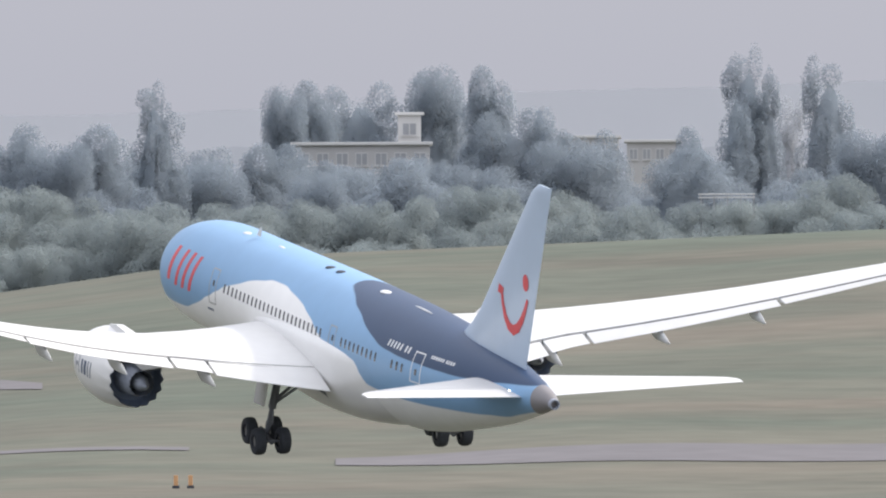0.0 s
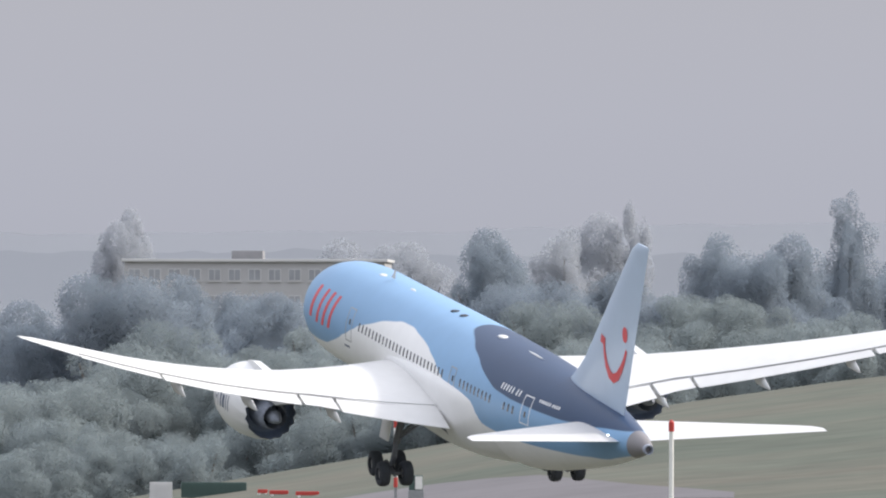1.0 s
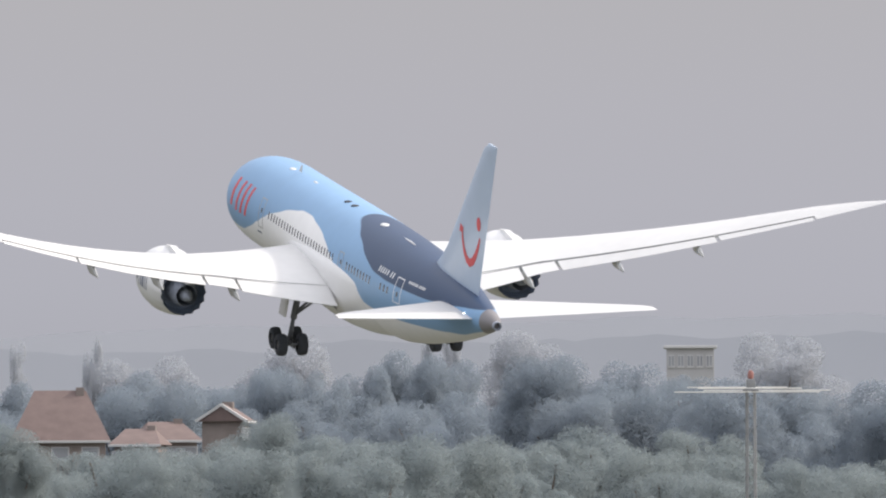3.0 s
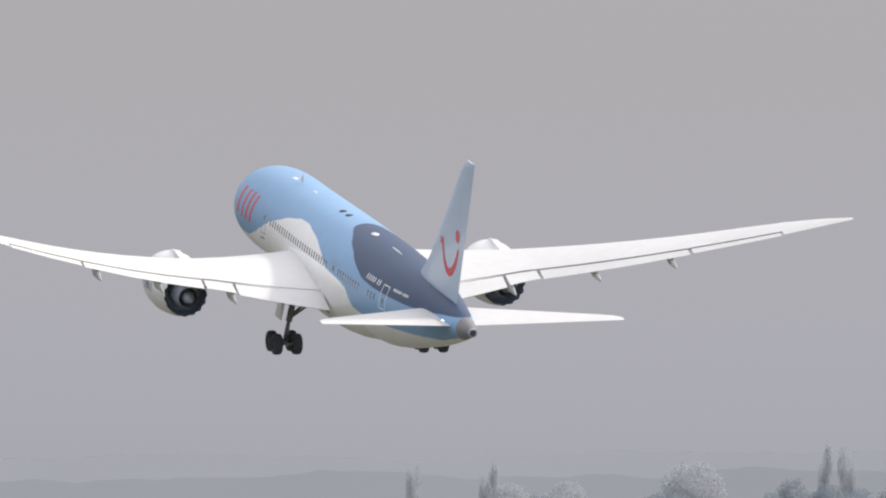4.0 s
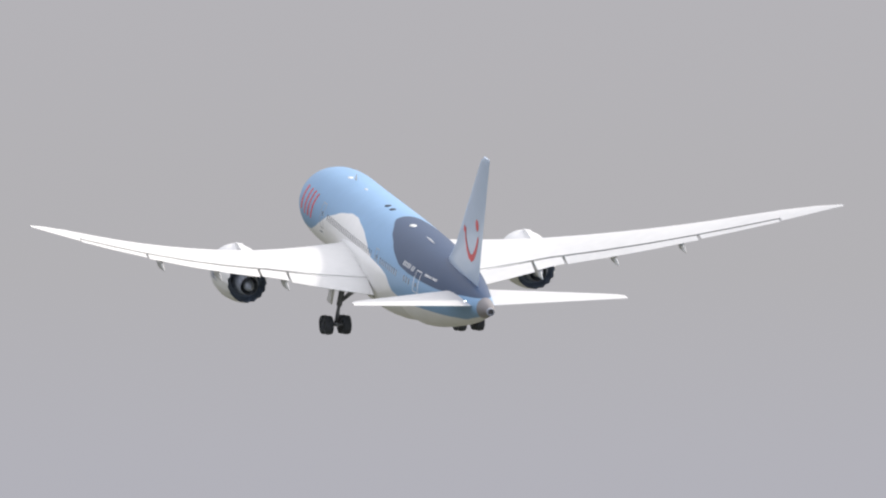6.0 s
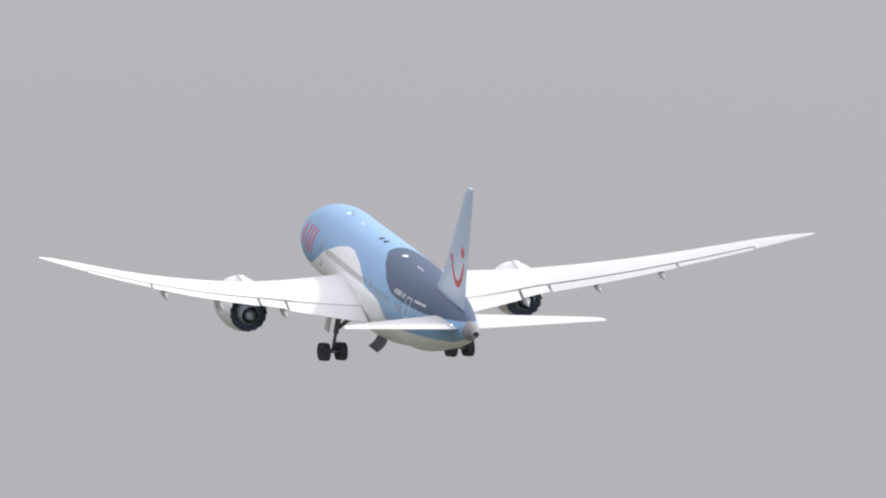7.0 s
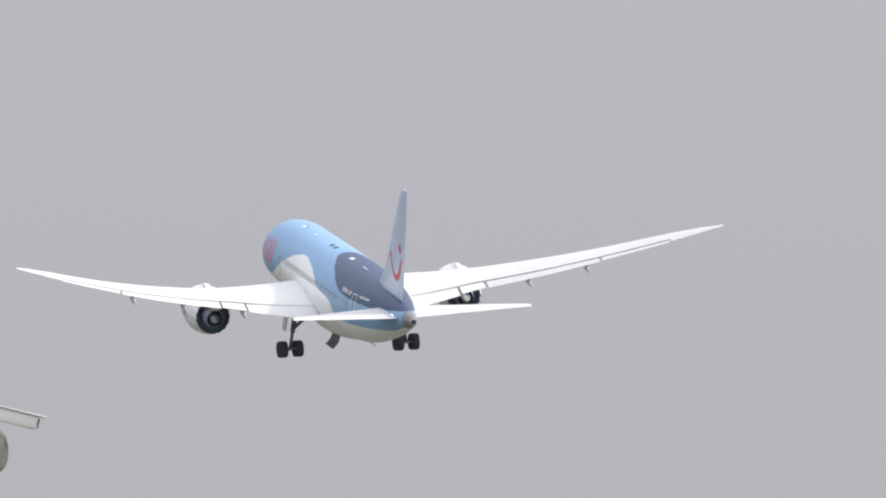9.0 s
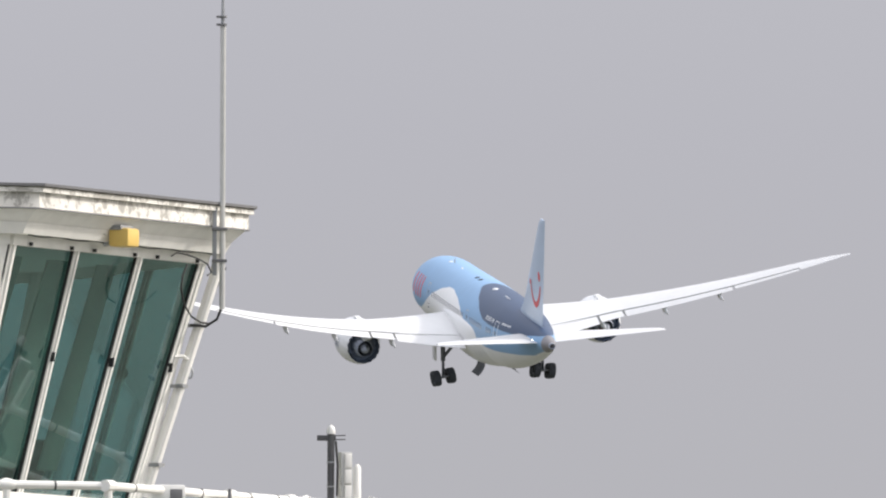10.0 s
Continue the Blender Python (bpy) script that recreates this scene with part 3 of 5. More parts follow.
def flight(t):
    """Pose of the airliner: straight runway heading, growing climb, slow pitch and bank, with small turns fitted to the
    camera's view.
    """
    u = t / 10
    x, y = 443.668, 1114.810 + 84.971 * t + 0.2506 * t * t
    z = EYE[2] + 1.772 + 2.728 * t + 1.1421 * t * t - 1.6937 * t ** 3 / 30
    th = 8.703 + 8.107 * u - 6.386 * u * u - 1.610 * u ** 3
    ro = -2.092 + 4.516 * u - 6.897 * u * u
    # yaw and pitch offsets about the tail, set to fit the camera's view
    yaw_fit = lerp_table([(0, 0.33), (2, 0.32), (3, 0.28), (4, 0.20), (5, 0.08), (6, 0.05), (7, 0.20), (8, 0.46), (9, 0.70), (10, 0.90)], t)
    pitch_fit = lerp_table([(0, -0.2), (1, 0), (1.7, 0), (2.5, -0.30), (3, -0.30), (4.3, 0.05), (6, 0.10), (7.5, -0.15), (8.3, -0.15), (9.5, 0.18), (10, 0.22)], t)
    x, z, th = x - 26 * math.sin(radians(yaw_fit)), z + 26 * math.sin(radians(pitch_fit)), th + pitch_fit
    return (Matrix.Translation((x, y, z)) @ Matrix.Rotation(radians(-3.344 + yaw_fit), 4, "Z") @ Matrix.Rotation(radians(th), 4, "X") @ Matrix.Rotation(radians(ro), 4, "Y"))


# ---- ground: airfield grass rising to a crest, falling away to lower land ----
def smooth(a, b, v):
    k = min(1, max(0, (v - a) / (b - a)))
    return k * k * (3 - 2 * k)


def crest_elev(az):
    return lerp_table([(17.5, -0.23), (18.6, -0.2), (19.1, -0.09), (19.68, 0.011), (20.77, 0.2), (21.18, 0.258), (21.6, 0.295), (22.15, 0.315), (22.93, 0.346), (26, 0.40), (32, 0.1), (40, -0.23)], az)


def ground_z(az, r):
    top = EYE[2] + 1700 * math.tan(radians(crest_elev(az)))
    up = smooth(1240, 1700, r) if r < 1700 else 1 - 0.85 * smooth(1700, 2000, r)
    up = (min(1, max(0, (r - 1270) / 430)) * 0.65 + up * 0.35) if r < 1700 else up
    swell = 0.25 * math.sin(az * 5) * math.sin(r * 0.013) * smooth(1250, 1400, r) * (1 - smooth(1640, 1700, r))
    return top * up + swell


def grass_material():
    m = material("airfield_grass", (0.15, 0.15, 0.085), 0.85, vary=0.25, grain=0.25, bump=0.15, spec=0.2)
    n, l = m.node_tree.nodes, m.node_tree.links
    tc = n.new("ShaderNodeTexCoord")
    mp = n.new("ShaderNodeMapping")
    mp.inputs["Rotation"].default_value = (0, 0, radians(21))
    mp.inputs["Scale"].default_value = (0.012, 0.03, 0.03)
    l.new(tc.outputs["Object"], mp.inputs["Vector"])
    ns = n.new("ShaderNodeTexNoise")
    ns.inputs["Scale"].default_value, ns.inputs["Detail"].default_value = 1.0, 6
    l.new(mp.outputs[0], ns.inputs["Vector"])
    rp = n.new("ShaderNodeValToRGB")
    rp.color_ramp.elements[0].position, rp.color_ramp.elements[0].color = 0.30, (0.086, 0.104, 0.082, 1)
    rp.color_ramp.elements[1].position, rp.color_ramp.elements[1].color = 0.72, (0.135, 0.122, 0.098, 1)
    l.new(ns.outputs["Fac"], rp.inputs["Fac"])
    sc = [k for k in n if k.bl_idname == "ShaderNodeVectorMath"][0]
    l.new(rp.outputs["Color"], sc.inputs[0])
    return m


GRASS = grass_material()
ASPHALT = material("worn_taxiway_asphalt", (0.118, 0.112, 0.122), 0.85, vary=0.2, grain=0.4, bump=0.02)


def polar(az, r, z):
    return (r * math.sin(radians(az)), r * math.cos(radians(az)), z)


def ground():
    azs = sorted(set(list(np.arange(-180, 180, 6.0)) + list(np.arange(12, 30, 0.12))))
    rs = [0.5, 40, 150, 350, 700, 1000, 1200] + list(range(1230, 1780, 10)) + [1820, 1880, 1940, 2000, 2300, 3000, 4000, 4950]
    verts = [polar(a, r, ground_z(a, r) if 16 < a < 40 else 0.0 if r < 1200 else ground_z(min(max(a, 17.5), 40), r)) for a in azs for r in rs]
    n = len(rs)
    faces = []
    for i in range(len(azs)):
        for j in range(n - 1):
            k = (i + 1) % len(azs)
            faces.append((i * n + j, k * n + j, k * n + j + 1, i * n + j + 1))
    faces.append(tuple(i * n for i in range(len(azs))))
    tagged(mesh_part("ground", verts, faces, GRASS), "dry green and straw-coloured airfield grass", "ground", kind="structure")


ground()


def strip(name, row, mat, label):
    """A paved strip laid on the slope: rows of (bearing, range, width) along its middle."""
    verts, faces = [], []
    fine = [a for a in np.arange(12, 30, 0.12) if row[0][0] <= a <= row[-1][0]]
    for a in fine:
        r, width = lerp_table([q[:2] for q in row], a), lerp_table([(q[0], q[2]) for q in row], a)
        for k in range(5):
            rr = r + width * (k / 4 - 0.5)
            verts.append(polar(a, rr, ground_z(a, rr) + 0.05))
    for i in range(len(fine) - 1):
        for k in range(4):
            faces.append((i * 5 + k, i * 5 + 5 + k, i * 5 + 6 + k, i * 5 + 1 + k))
    tagged(mesh_part(name, verts, faces, mat), label, "taxiway", kind="structure")


strip("taxiway", [(21.5, 1330, 8), (22.0, 1332, 20), (22.6, 1334, 24), (23.6, 1340, 24)], ASPHALT, "grey asphalt taxiway across the grass")
strip("service_road", [(19.7, 1368, 5), (20.4, 1360, 5), (21.3, 1348, 5)], ASPHALT, "narrow grey airfield service road")
strip("taxiway_bend", [(19.3, 1545, 50), (20.1, 1530, 58), (20.4, 1512, 52), (20.6, 1488, 30), (20.95, 1460, 6)], ASPHALT, "grey asphalt taxiway bend in the grass")


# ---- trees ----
# haze painted into the leaf colours, paler and bluer with distance
NEAR_LEAF = leaf_material("near_leaves_haze_tint", (0.285, 0.337, 0.360), (0.332, 0.380, 0.384))
MID_LEAF = leaf_material("mid_leaves_haze_tint", (0.300, 0.355, 0.415), (0.320, 0.372, 0.425))
FAR_LEAF = leaf_material("far_leaves_haze_tint", (0.475, 0.505, 0.555), (0.485, 0.515, 0.56))
BARK = material("grey_brown_bark", (0.12, 0.10, 0.085), 0.9, vary=0.3, grain=4, bump=0.03)


def crown_mesh(name, lobes, leaves, size, mat, seed):
    """Leaves set over lobes (centre, radii): small blades in random turn, thinning to an uneven edge, with a darker inner mass."""
    rng = np.random.default_rng(seed)
    area = np.array([(r[0] * r[1] + r[1] * r[2] + r[0] * r[2]) for c, r in lobes])
    pick = rng.choice(len(lobes), leaves, p=area / area.sum())
    cen, rad = np.array([c for c, r in lobes])[pick], np.array([r for c, r in lobes])[pick]
    d = rng.normal(size=(leaves, 3))
    d /= np.linalg.norm(d, axis=1)[:, None]
    bump = 0.92 + 0.07 * np.sin(d[:, 0] * 7 + pick) * np.cos(d[:, 2] * 8 + pick * 2)
    depth = bump * (0.55 + 0.50 * rng.uniform(size=leaves) ** 0.6)
    p = cen + d * rad * depth[:, None]
    u = rng.normal(size=(leaves, 3)) + d * 0.2
    u /= np.linalg.norm(u, axis=1)[:, None]
    w = np.cross(u, d + rng.normal(size=(leaves, 3)) * 0.8)
    w /= np.linalg.norm(w, axis=1)[:, None] + 1e-9
    s = size * rng.uniform(0.5, 1.25, leaves)[:, None]
    tri = np.stack([p - u * s, p + w * s, p + u * s], 1).reshape(-1, 3)
    verts = [tuple(v) for v in tri.tolist()]
    faces = [(3 * i, 3 * i + 1, 3 * i + 2) for i in range(leaves)]
    for c, r in lobes[-1:]:
        bm = bmesh.new()
        bmesh.ops.create_icosphere(bm, subdivisions=3, radius=1.0)
        bm.verts.index_update()
        o = len(verts)
        for v in bm.verts:
            k = 0.84 + 0.16 * noise.noise(v.co * 2.6 + Vector(c)) + 0.10 * noise.noise(v.co * 6 + Vector(c))
            verts.append((c[0] + v.co.x * r[0] * k, c[1] + v.co.y * r[1] * k, c[2] + v.co.z * r[2] * k))
        faces += [tuple(o + v.index for v in f.verts) for f in bm.faces]
        bm.free()
    me = bpy.data.meshes.new(name)
    me.from_pydata(verts, [], faces)
    me.polygons.foreach_set("use_smooth", [True] * len(faces))
    # normals lean mostly up, a little with the swell, to flatten sun and shade
    out = np.repeat(d * 0.24 + rng.normal(size=(leaves, 3)) * 0.05 + np.array((0, 0, 0.9)), 3, axis=0)
    core = np.array(verts[3 * leaves:])
    core = core - np.array(lobes[-1][0])
    core /= np.linalg.norm(core, axis=1)[:, None] + 1e-9
    out = np.concatenate([out, core * 0.2 + np.array((0, 0, 0.9))])
    out /= np.linalg.norm(out, axis=1)[:, None]
    me.normals_split_custom_set_from_vertices([tuple(v) for v in out])
    me.materials.append(mat)
    return me


def broad_lobes(rng, w, h, n=64):
    """Crown lobes of a round-headed tree of width w and height h."""
    out = []
    for i in range(n):
        z = h * rng.uniform(0.25, 0.90)
        k = math.sqrt(max(0.05, 1 - max(0.0, (z / h - 0.62) / 0.34) ** 2)) * min(1.0, 0.55 + z / h)
        a, q = rng.uniform(0, 2 * math.pi), w * 0.40 * k * math.sqrt(rng.uniform(0.2, 1))
        r = w * rng.uniform(0.07, 0.20)
        out.append(((q * math.cos(a), q * math.sin(a), z), (r, r, r * rng.uniform(0.85, 1.2))))
    out.append(((0, 0, h * 0.58), (w * 0.34, w * 0.34, h * 0.33)))
    return out


def poplar_lobes(rng, w, h, n=54):
    """Upright lobes packed into a column that narrows to a blunt tip."""
    out = []
    for i in range(n):
        z = h * (0.12 + 0.80 * (i + rng.uniform(-0.5, 0.5)) / n)
        k = min(1.0, 0.6 + z / h) * math.sqrt(max(0.08, 1 - max(0.0, (z / h - 0.5) / 0.49) ** 2))
        a = rng.uniform(0, 2 * math.pi)
        r = w * rng.uniform(0.11, 0.20) * (0.5 + 0.5 * k)
        out.append(((w * 0.31 * k * math.cos(a), w * 0.31 * k * math.sin(a), z), (r, r, h * rng.uniform(0.03, 0.06))))
    out.append(((0, 0, h * 0.5), (w * 0.32, w * 0.32, h * 0.42)))
    return out


def make_tree(kind, mat, seed, label):
    rng = np.random.default_rng(seed)
    w, h = (4.4, 26.0) if kind == "poplar" else (8.0, 20.0)
    lobes = poplar_lobes(rng, w, h) if kind == "poplar" else broad_lobes(rng, w, h)
    tree = tagged(new("tree"), label, "tree", "trees behind the airfield")
    bits = [tube([(0, 0, -1), (0.05, 0, h * 0.2), (0, 0.08, h * 0.5), (0.05, 0, h * 0.8)], [0.45, 0.34, 0.22, 0.06], 8)]
    for c, r in lobes[:7]:
        bits.append(tube([(0, 0, c[2] * 0.55), (c[0] * 0.5, c[1] * 0.5, c[2] * 0.8), c], [0.14, 0.09, 0.04], 5))
    mesh_part("trunk", *join(*bits), BARK, tree)
    crown = new("crown", crown_mesh("crown", lobes, 60000 if kind == "poplar" else 120000, 0.075 if kind == "poplar" else 0.082, mat, seed))
    crown.parent = tree
    return tree, w, h


PROTO = {}
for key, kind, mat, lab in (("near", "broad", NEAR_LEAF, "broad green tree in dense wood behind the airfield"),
                            ("mid", "broad", MID_LEAF, "broad tree with summer haze painted into its grey-green leaves"),
                            ("far", "broad", FAR_LEAF, "distant tree with haze painted into its pale leaves"),
                            ("poplar", "poplar", MID_LEAF, "tall slender poplar with haze painted into its grey-green leaves"),
                            ("far_poplar", "poplar", FAR_LEAF, "distant poplar with haze painted into its pale leaves")):
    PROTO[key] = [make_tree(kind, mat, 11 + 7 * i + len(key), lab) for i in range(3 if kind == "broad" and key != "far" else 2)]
USED = set()


def plant(key, az, top, width, r, k):
    """A tree whose top reaches a height at a bearing and range."""
    proto, w, h = PROTO[key][k % len(PROTO[key])]
    z = ground_z(min(max(az, 17.5), 40), r) - 0.3
    x, y, _ = polar(az, r, 0)
    sx = width / w * 1.22
    sz = max((top - z) / (h * 0.97), sx * 0.9)
    z = min(z, top - sz * h * 0.97)
    m = Matrix.Translation((x, y, z)) @ Matrix.Rotation(k * 1.9, 4, "Z") @ Matrix.Diagonal((sx, sx, sz, 1))
    if proto.name in USED:
        copy_thing(proto, m).matrix_basis = m
    else:
        USED.add(proto.name)
        proto.matrix_basis = m


TREES = [
    ("mid", [(20.834, 30.1, 6.4, 2050), (21.015, 28.5, 7.8, 2000), (20.917, 26.9, 7.2, 1980), (21.293, 28.9, 6.7, 2150), (21.431, 27.8, 7.1, 2100), (21.556, 24.3, 6.8, 2000),
             (22.036, 32.5, 7.8, 2150), (21.988, 37.4, 6.6, 2300), (21.842, 38.1, 7.4, 2350), (21.668, 37.6, 8.4, 2350), (21.564, 36.4, 6.8, 2330), (21.474, 35.6, 5.4, 2300),
             (22.238, 30.3, 6.7, 2150), (22.495, 30.7, 5.9, 2250), (22.932, 27.3, 8.1, 1950), (22.113, 32.5, 5.7, 2150)]),
    ("mid", [(20.287, 32.8, 9.0, 2350), (19.373, 24.6, 11.8, 1950), (20.283, 34.3, 9.1, 2500), (19.742, 23.4, 8.2, 2000), (17.671, 24.7, 6.2, 2100), (17.789, 24.7, 5.6, 2100),
             (17.893, 25.5, 5.9, 2150), (17.505, 23.2, 8.1, 2100), (16.811, 24.0, 6.8, 2000), (17.297, 24.6, 8.1, 2100), (17.665, 25.5, 5.6, 2150), (17.791, 25.8, 5.5, 2150)]),
    ("mid", [(17.930, 27.7, 7.5, 2250), (18.325, 26.5, 8.8, 2150), (18.520, 26.6, 8.8, 2150), (17.013, 24.4, 7.4, 2200), (18.075, 26.9, 8.1, 2250), (17.520, 25.5, 8.8, 2300),
             (18.047, 26.8, 7.4, 2200), (18.393, 21.6, 8.2, 2000), (16.595, 24.5, 9, 2100), (23.121, 30, 9, 2100), (23.322, 33, 9, 2200),
             (18.590, 25.0, 6.5, 2250), (18.690, 25.3, 5.5, 2260), (18.64, 25.0, 5.0, 2240), (19.46, 28.6, 7.5, 2300), (19.56, 27.6, 7.0, 2310), (19.66, 25.9, 6.0, 2290), (19.76, 25.2, 6.5, 2300), (19.87, 25.8, 6.0, 2310), (19.97, 25.2, 6.0, 2290), (21.520, 27.3, 6.0, 2190), (21.590, 27.0, 5.5, 2180), (21.650, 26.6, 6.0, 2190), (21.720, 26.5, 5.5, 2200), (21.780, 26.8, 5.5, 2180), (21.835, 27.6, 5.5, 2200)]),
    ("poplar", [(21.165, 33.8, 5.4, 2050), (22.610, 37.8, 5.4, 2150), (22.660, 36.1, 3.8, 2150), (22.590, 33.0, 4.2, 2140), (22.811, 38.0, 6.4, 2200)]),
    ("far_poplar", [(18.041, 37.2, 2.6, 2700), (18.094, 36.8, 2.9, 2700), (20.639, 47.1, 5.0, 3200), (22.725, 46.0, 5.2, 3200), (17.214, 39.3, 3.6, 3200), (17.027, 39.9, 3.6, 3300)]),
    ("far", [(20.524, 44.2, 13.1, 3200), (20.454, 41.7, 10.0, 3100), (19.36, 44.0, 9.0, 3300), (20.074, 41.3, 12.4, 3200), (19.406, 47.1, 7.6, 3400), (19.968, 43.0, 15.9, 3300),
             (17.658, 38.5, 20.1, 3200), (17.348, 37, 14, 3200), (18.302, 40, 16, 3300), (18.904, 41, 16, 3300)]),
    ("near", [(17.63, 19.4, 7.7, 1880), (16.894, 16.7, 9.9, 1850), (17.380, 17.2, 10.8, 1850), (17.616, 18.8, 10.2, 1900), (17.866, 18.3, 11.1, 1900), (18.144, 18.0, 10.1, 1880), (18.422, 18.4, 11.9, 1880),
              (18.701, 18.6, 10.1, 1880), (19.158, 16.5, 9.9, 1850), (19.492, 20.4, 10.2, 1900), (19.852, 20.5, 9.3, 1900), (20.394, 22.8, 9.9, 1850), (20.116, 22.3, 10.2, 1900)]),
    ("near", [(19.374, 19.1, 12.6, 1850), (20.778, 23.2, 9.0, 1850), (20.945, 21.4, 8.0, 1800), (21.139, 20.9, 8.0, 1800), (21.361, 21.3, 8.4, 1800), (21.556, 20.6, 8.0, 1800),
              (21.751, 21.3, 8.4, 1800), (21.973, 23.0, 8.6, 1850), (22.167, 21.2, 8.4, 1800), (22.431, 20.7, 7.5, 1800), (22.625, 21.1, 7.5, 1800), (22.834, 22.4, 8.0, 1800)]),
]
count = 0
for key, rows in TREES:
    for az, top, width, r in rows:
        plant(key, az, top, width, r, count)
        count += 1
# the wood between the trees placed to fit the camera's view
rng_wood = random.Random(5)
for i in range(150):
    az = 16.3 + 7.1 * (i + rng_wood.random()) / 150
    r = rng_wood.uniform(1740, 1900)
    el = lerp_table([(16.3, 0.31), (17.2, 0.335), (17.6, 0.335), (18.7, 0.29), (19.2, 0.25), (19.8, 0.36), (20.8, 0.40), (21.5, 0.40), (22.5, 0.42), (23.4, 0.44)], az) + rng_wood.uniform(-0.07, 0.03)
    plant("near", az, EYE[2] + r * math.tan(radians(el)), rng_wood.uniform(7, 11), r, count)
    count += 1
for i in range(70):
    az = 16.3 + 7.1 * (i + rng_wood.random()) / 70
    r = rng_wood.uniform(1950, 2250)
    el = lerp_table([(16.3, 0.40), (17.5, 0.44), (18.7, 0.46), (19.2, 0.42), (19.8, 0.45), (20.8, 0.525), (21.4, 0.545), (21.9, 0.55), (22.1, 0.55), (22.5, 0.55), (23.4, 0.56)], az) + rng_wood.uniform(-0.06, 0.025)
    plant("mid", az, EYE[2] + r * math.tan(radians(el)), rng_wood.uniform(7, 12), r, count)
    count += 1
for i in range(40):
    az = 19.0 + 1.7 * (i + rng_wood.random()) / 40
    r = rng_wood.uniform(1715, 1745)
    el = crest_elev(az) + rng_wood.uniform(0.10, 0.2)
    plant("near", az, EYE[2] + r * math.tan(radians(el)), rng_wood.uniform(6, 9), r, count)
    count += 1

# far wooded ridges, their colour paled towards the sky to stand for haze
def ridge(r, el_rows, mat, seed, rough):
    rng = np.random.default_rng(seed)
    azs = np.arange(10, 30, 0.012)
    jag = sum(np.interp(azs, np.arange(9, 31, step), rng.normal(size=len(np.arange(9, 31, step)))) * amp for step, amp in ((0.5, 0.5), (0.12, 0.35), (0.05, 0.15)))
    verts, faces = [], []
    for a, j in zip(azs, jag):
        z = EYE[2] + r * math.tan(radians(lerp_table(el_rows, a) + j * rough))
        verts += [polar(a, r - 3, 0), polar(a, r, z), polar(a, r + 60, 0)]
    for i in range(len(azs) - 1):
        faces += [(3 * i, 3 * i + 3, 3 * i + 4, 3 * i + 1), (3 * i + 1, 3 * i + 4, 3 * i + 5, 3 * i + 2)]
    tagged(mesh_part("backdrop", verts, faces, mat), "far wooded ridge with haze painted into its pale tone", "backdrop", kind="structure")


RIDGE_NEAR = material("ridge_near_haze_tint", (0.575, 0.595, 0.65), 0.95, vary=0.05, grain=0.02, spec=0.0)
RIDGE_FAR = material("ridge_far_haze_tint", (0.655, 0.67, 0.725), 0.95, vary=0.04, grain=0.02, spec=0.0)
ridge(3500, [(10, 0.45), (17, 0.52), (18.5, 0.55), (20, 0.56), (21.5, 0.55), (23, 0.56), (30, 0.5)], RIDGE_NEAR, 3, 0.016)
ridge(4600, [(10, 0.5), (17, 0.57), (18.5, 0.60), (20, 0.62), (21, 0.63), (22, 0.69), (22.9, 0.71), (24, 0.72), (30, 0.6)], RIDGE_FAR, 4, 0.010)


# ---- far buildings, seen between the trees ----
# haze painted into these tones: paled walls, edges and glass, greyed tile and brick
RENDER_WALL = material("rendered_wall_haze_tint", (0.47, 0.47, 0.475), 0.8, vary=0.1, grain=0.4, bump=0.01)
ROOF_EDGE = material("white_roof_edge", (0.60, 0.60, 0.60), 0.6, vary=0.06, grain=0.6)
ROOF_FELT = material("grey_roof_felt", (0.24, 0.24, 0.25), 0.9, vary=0.15, grain=0.8)
PANE_FAR = material("far_glass_haze_tint", (0.33, 0.345, 0.37), 0.4, vary=0.2, grain=0.5)
RED_TILE = material("red_tile_haze_tint", (0.175, 0.130, 0.122), 0.85, vary=0.2, grain=1.2, bump=0.03)
BRICK_WALL = material("brown_brick_wall", (0.24, 0.205, 0.19), 0.85, vary=0.2, grain=1.5, bump=0.02)


def elev_z(el, r):
    return EYE[2] + r * math.tan(radians(el))


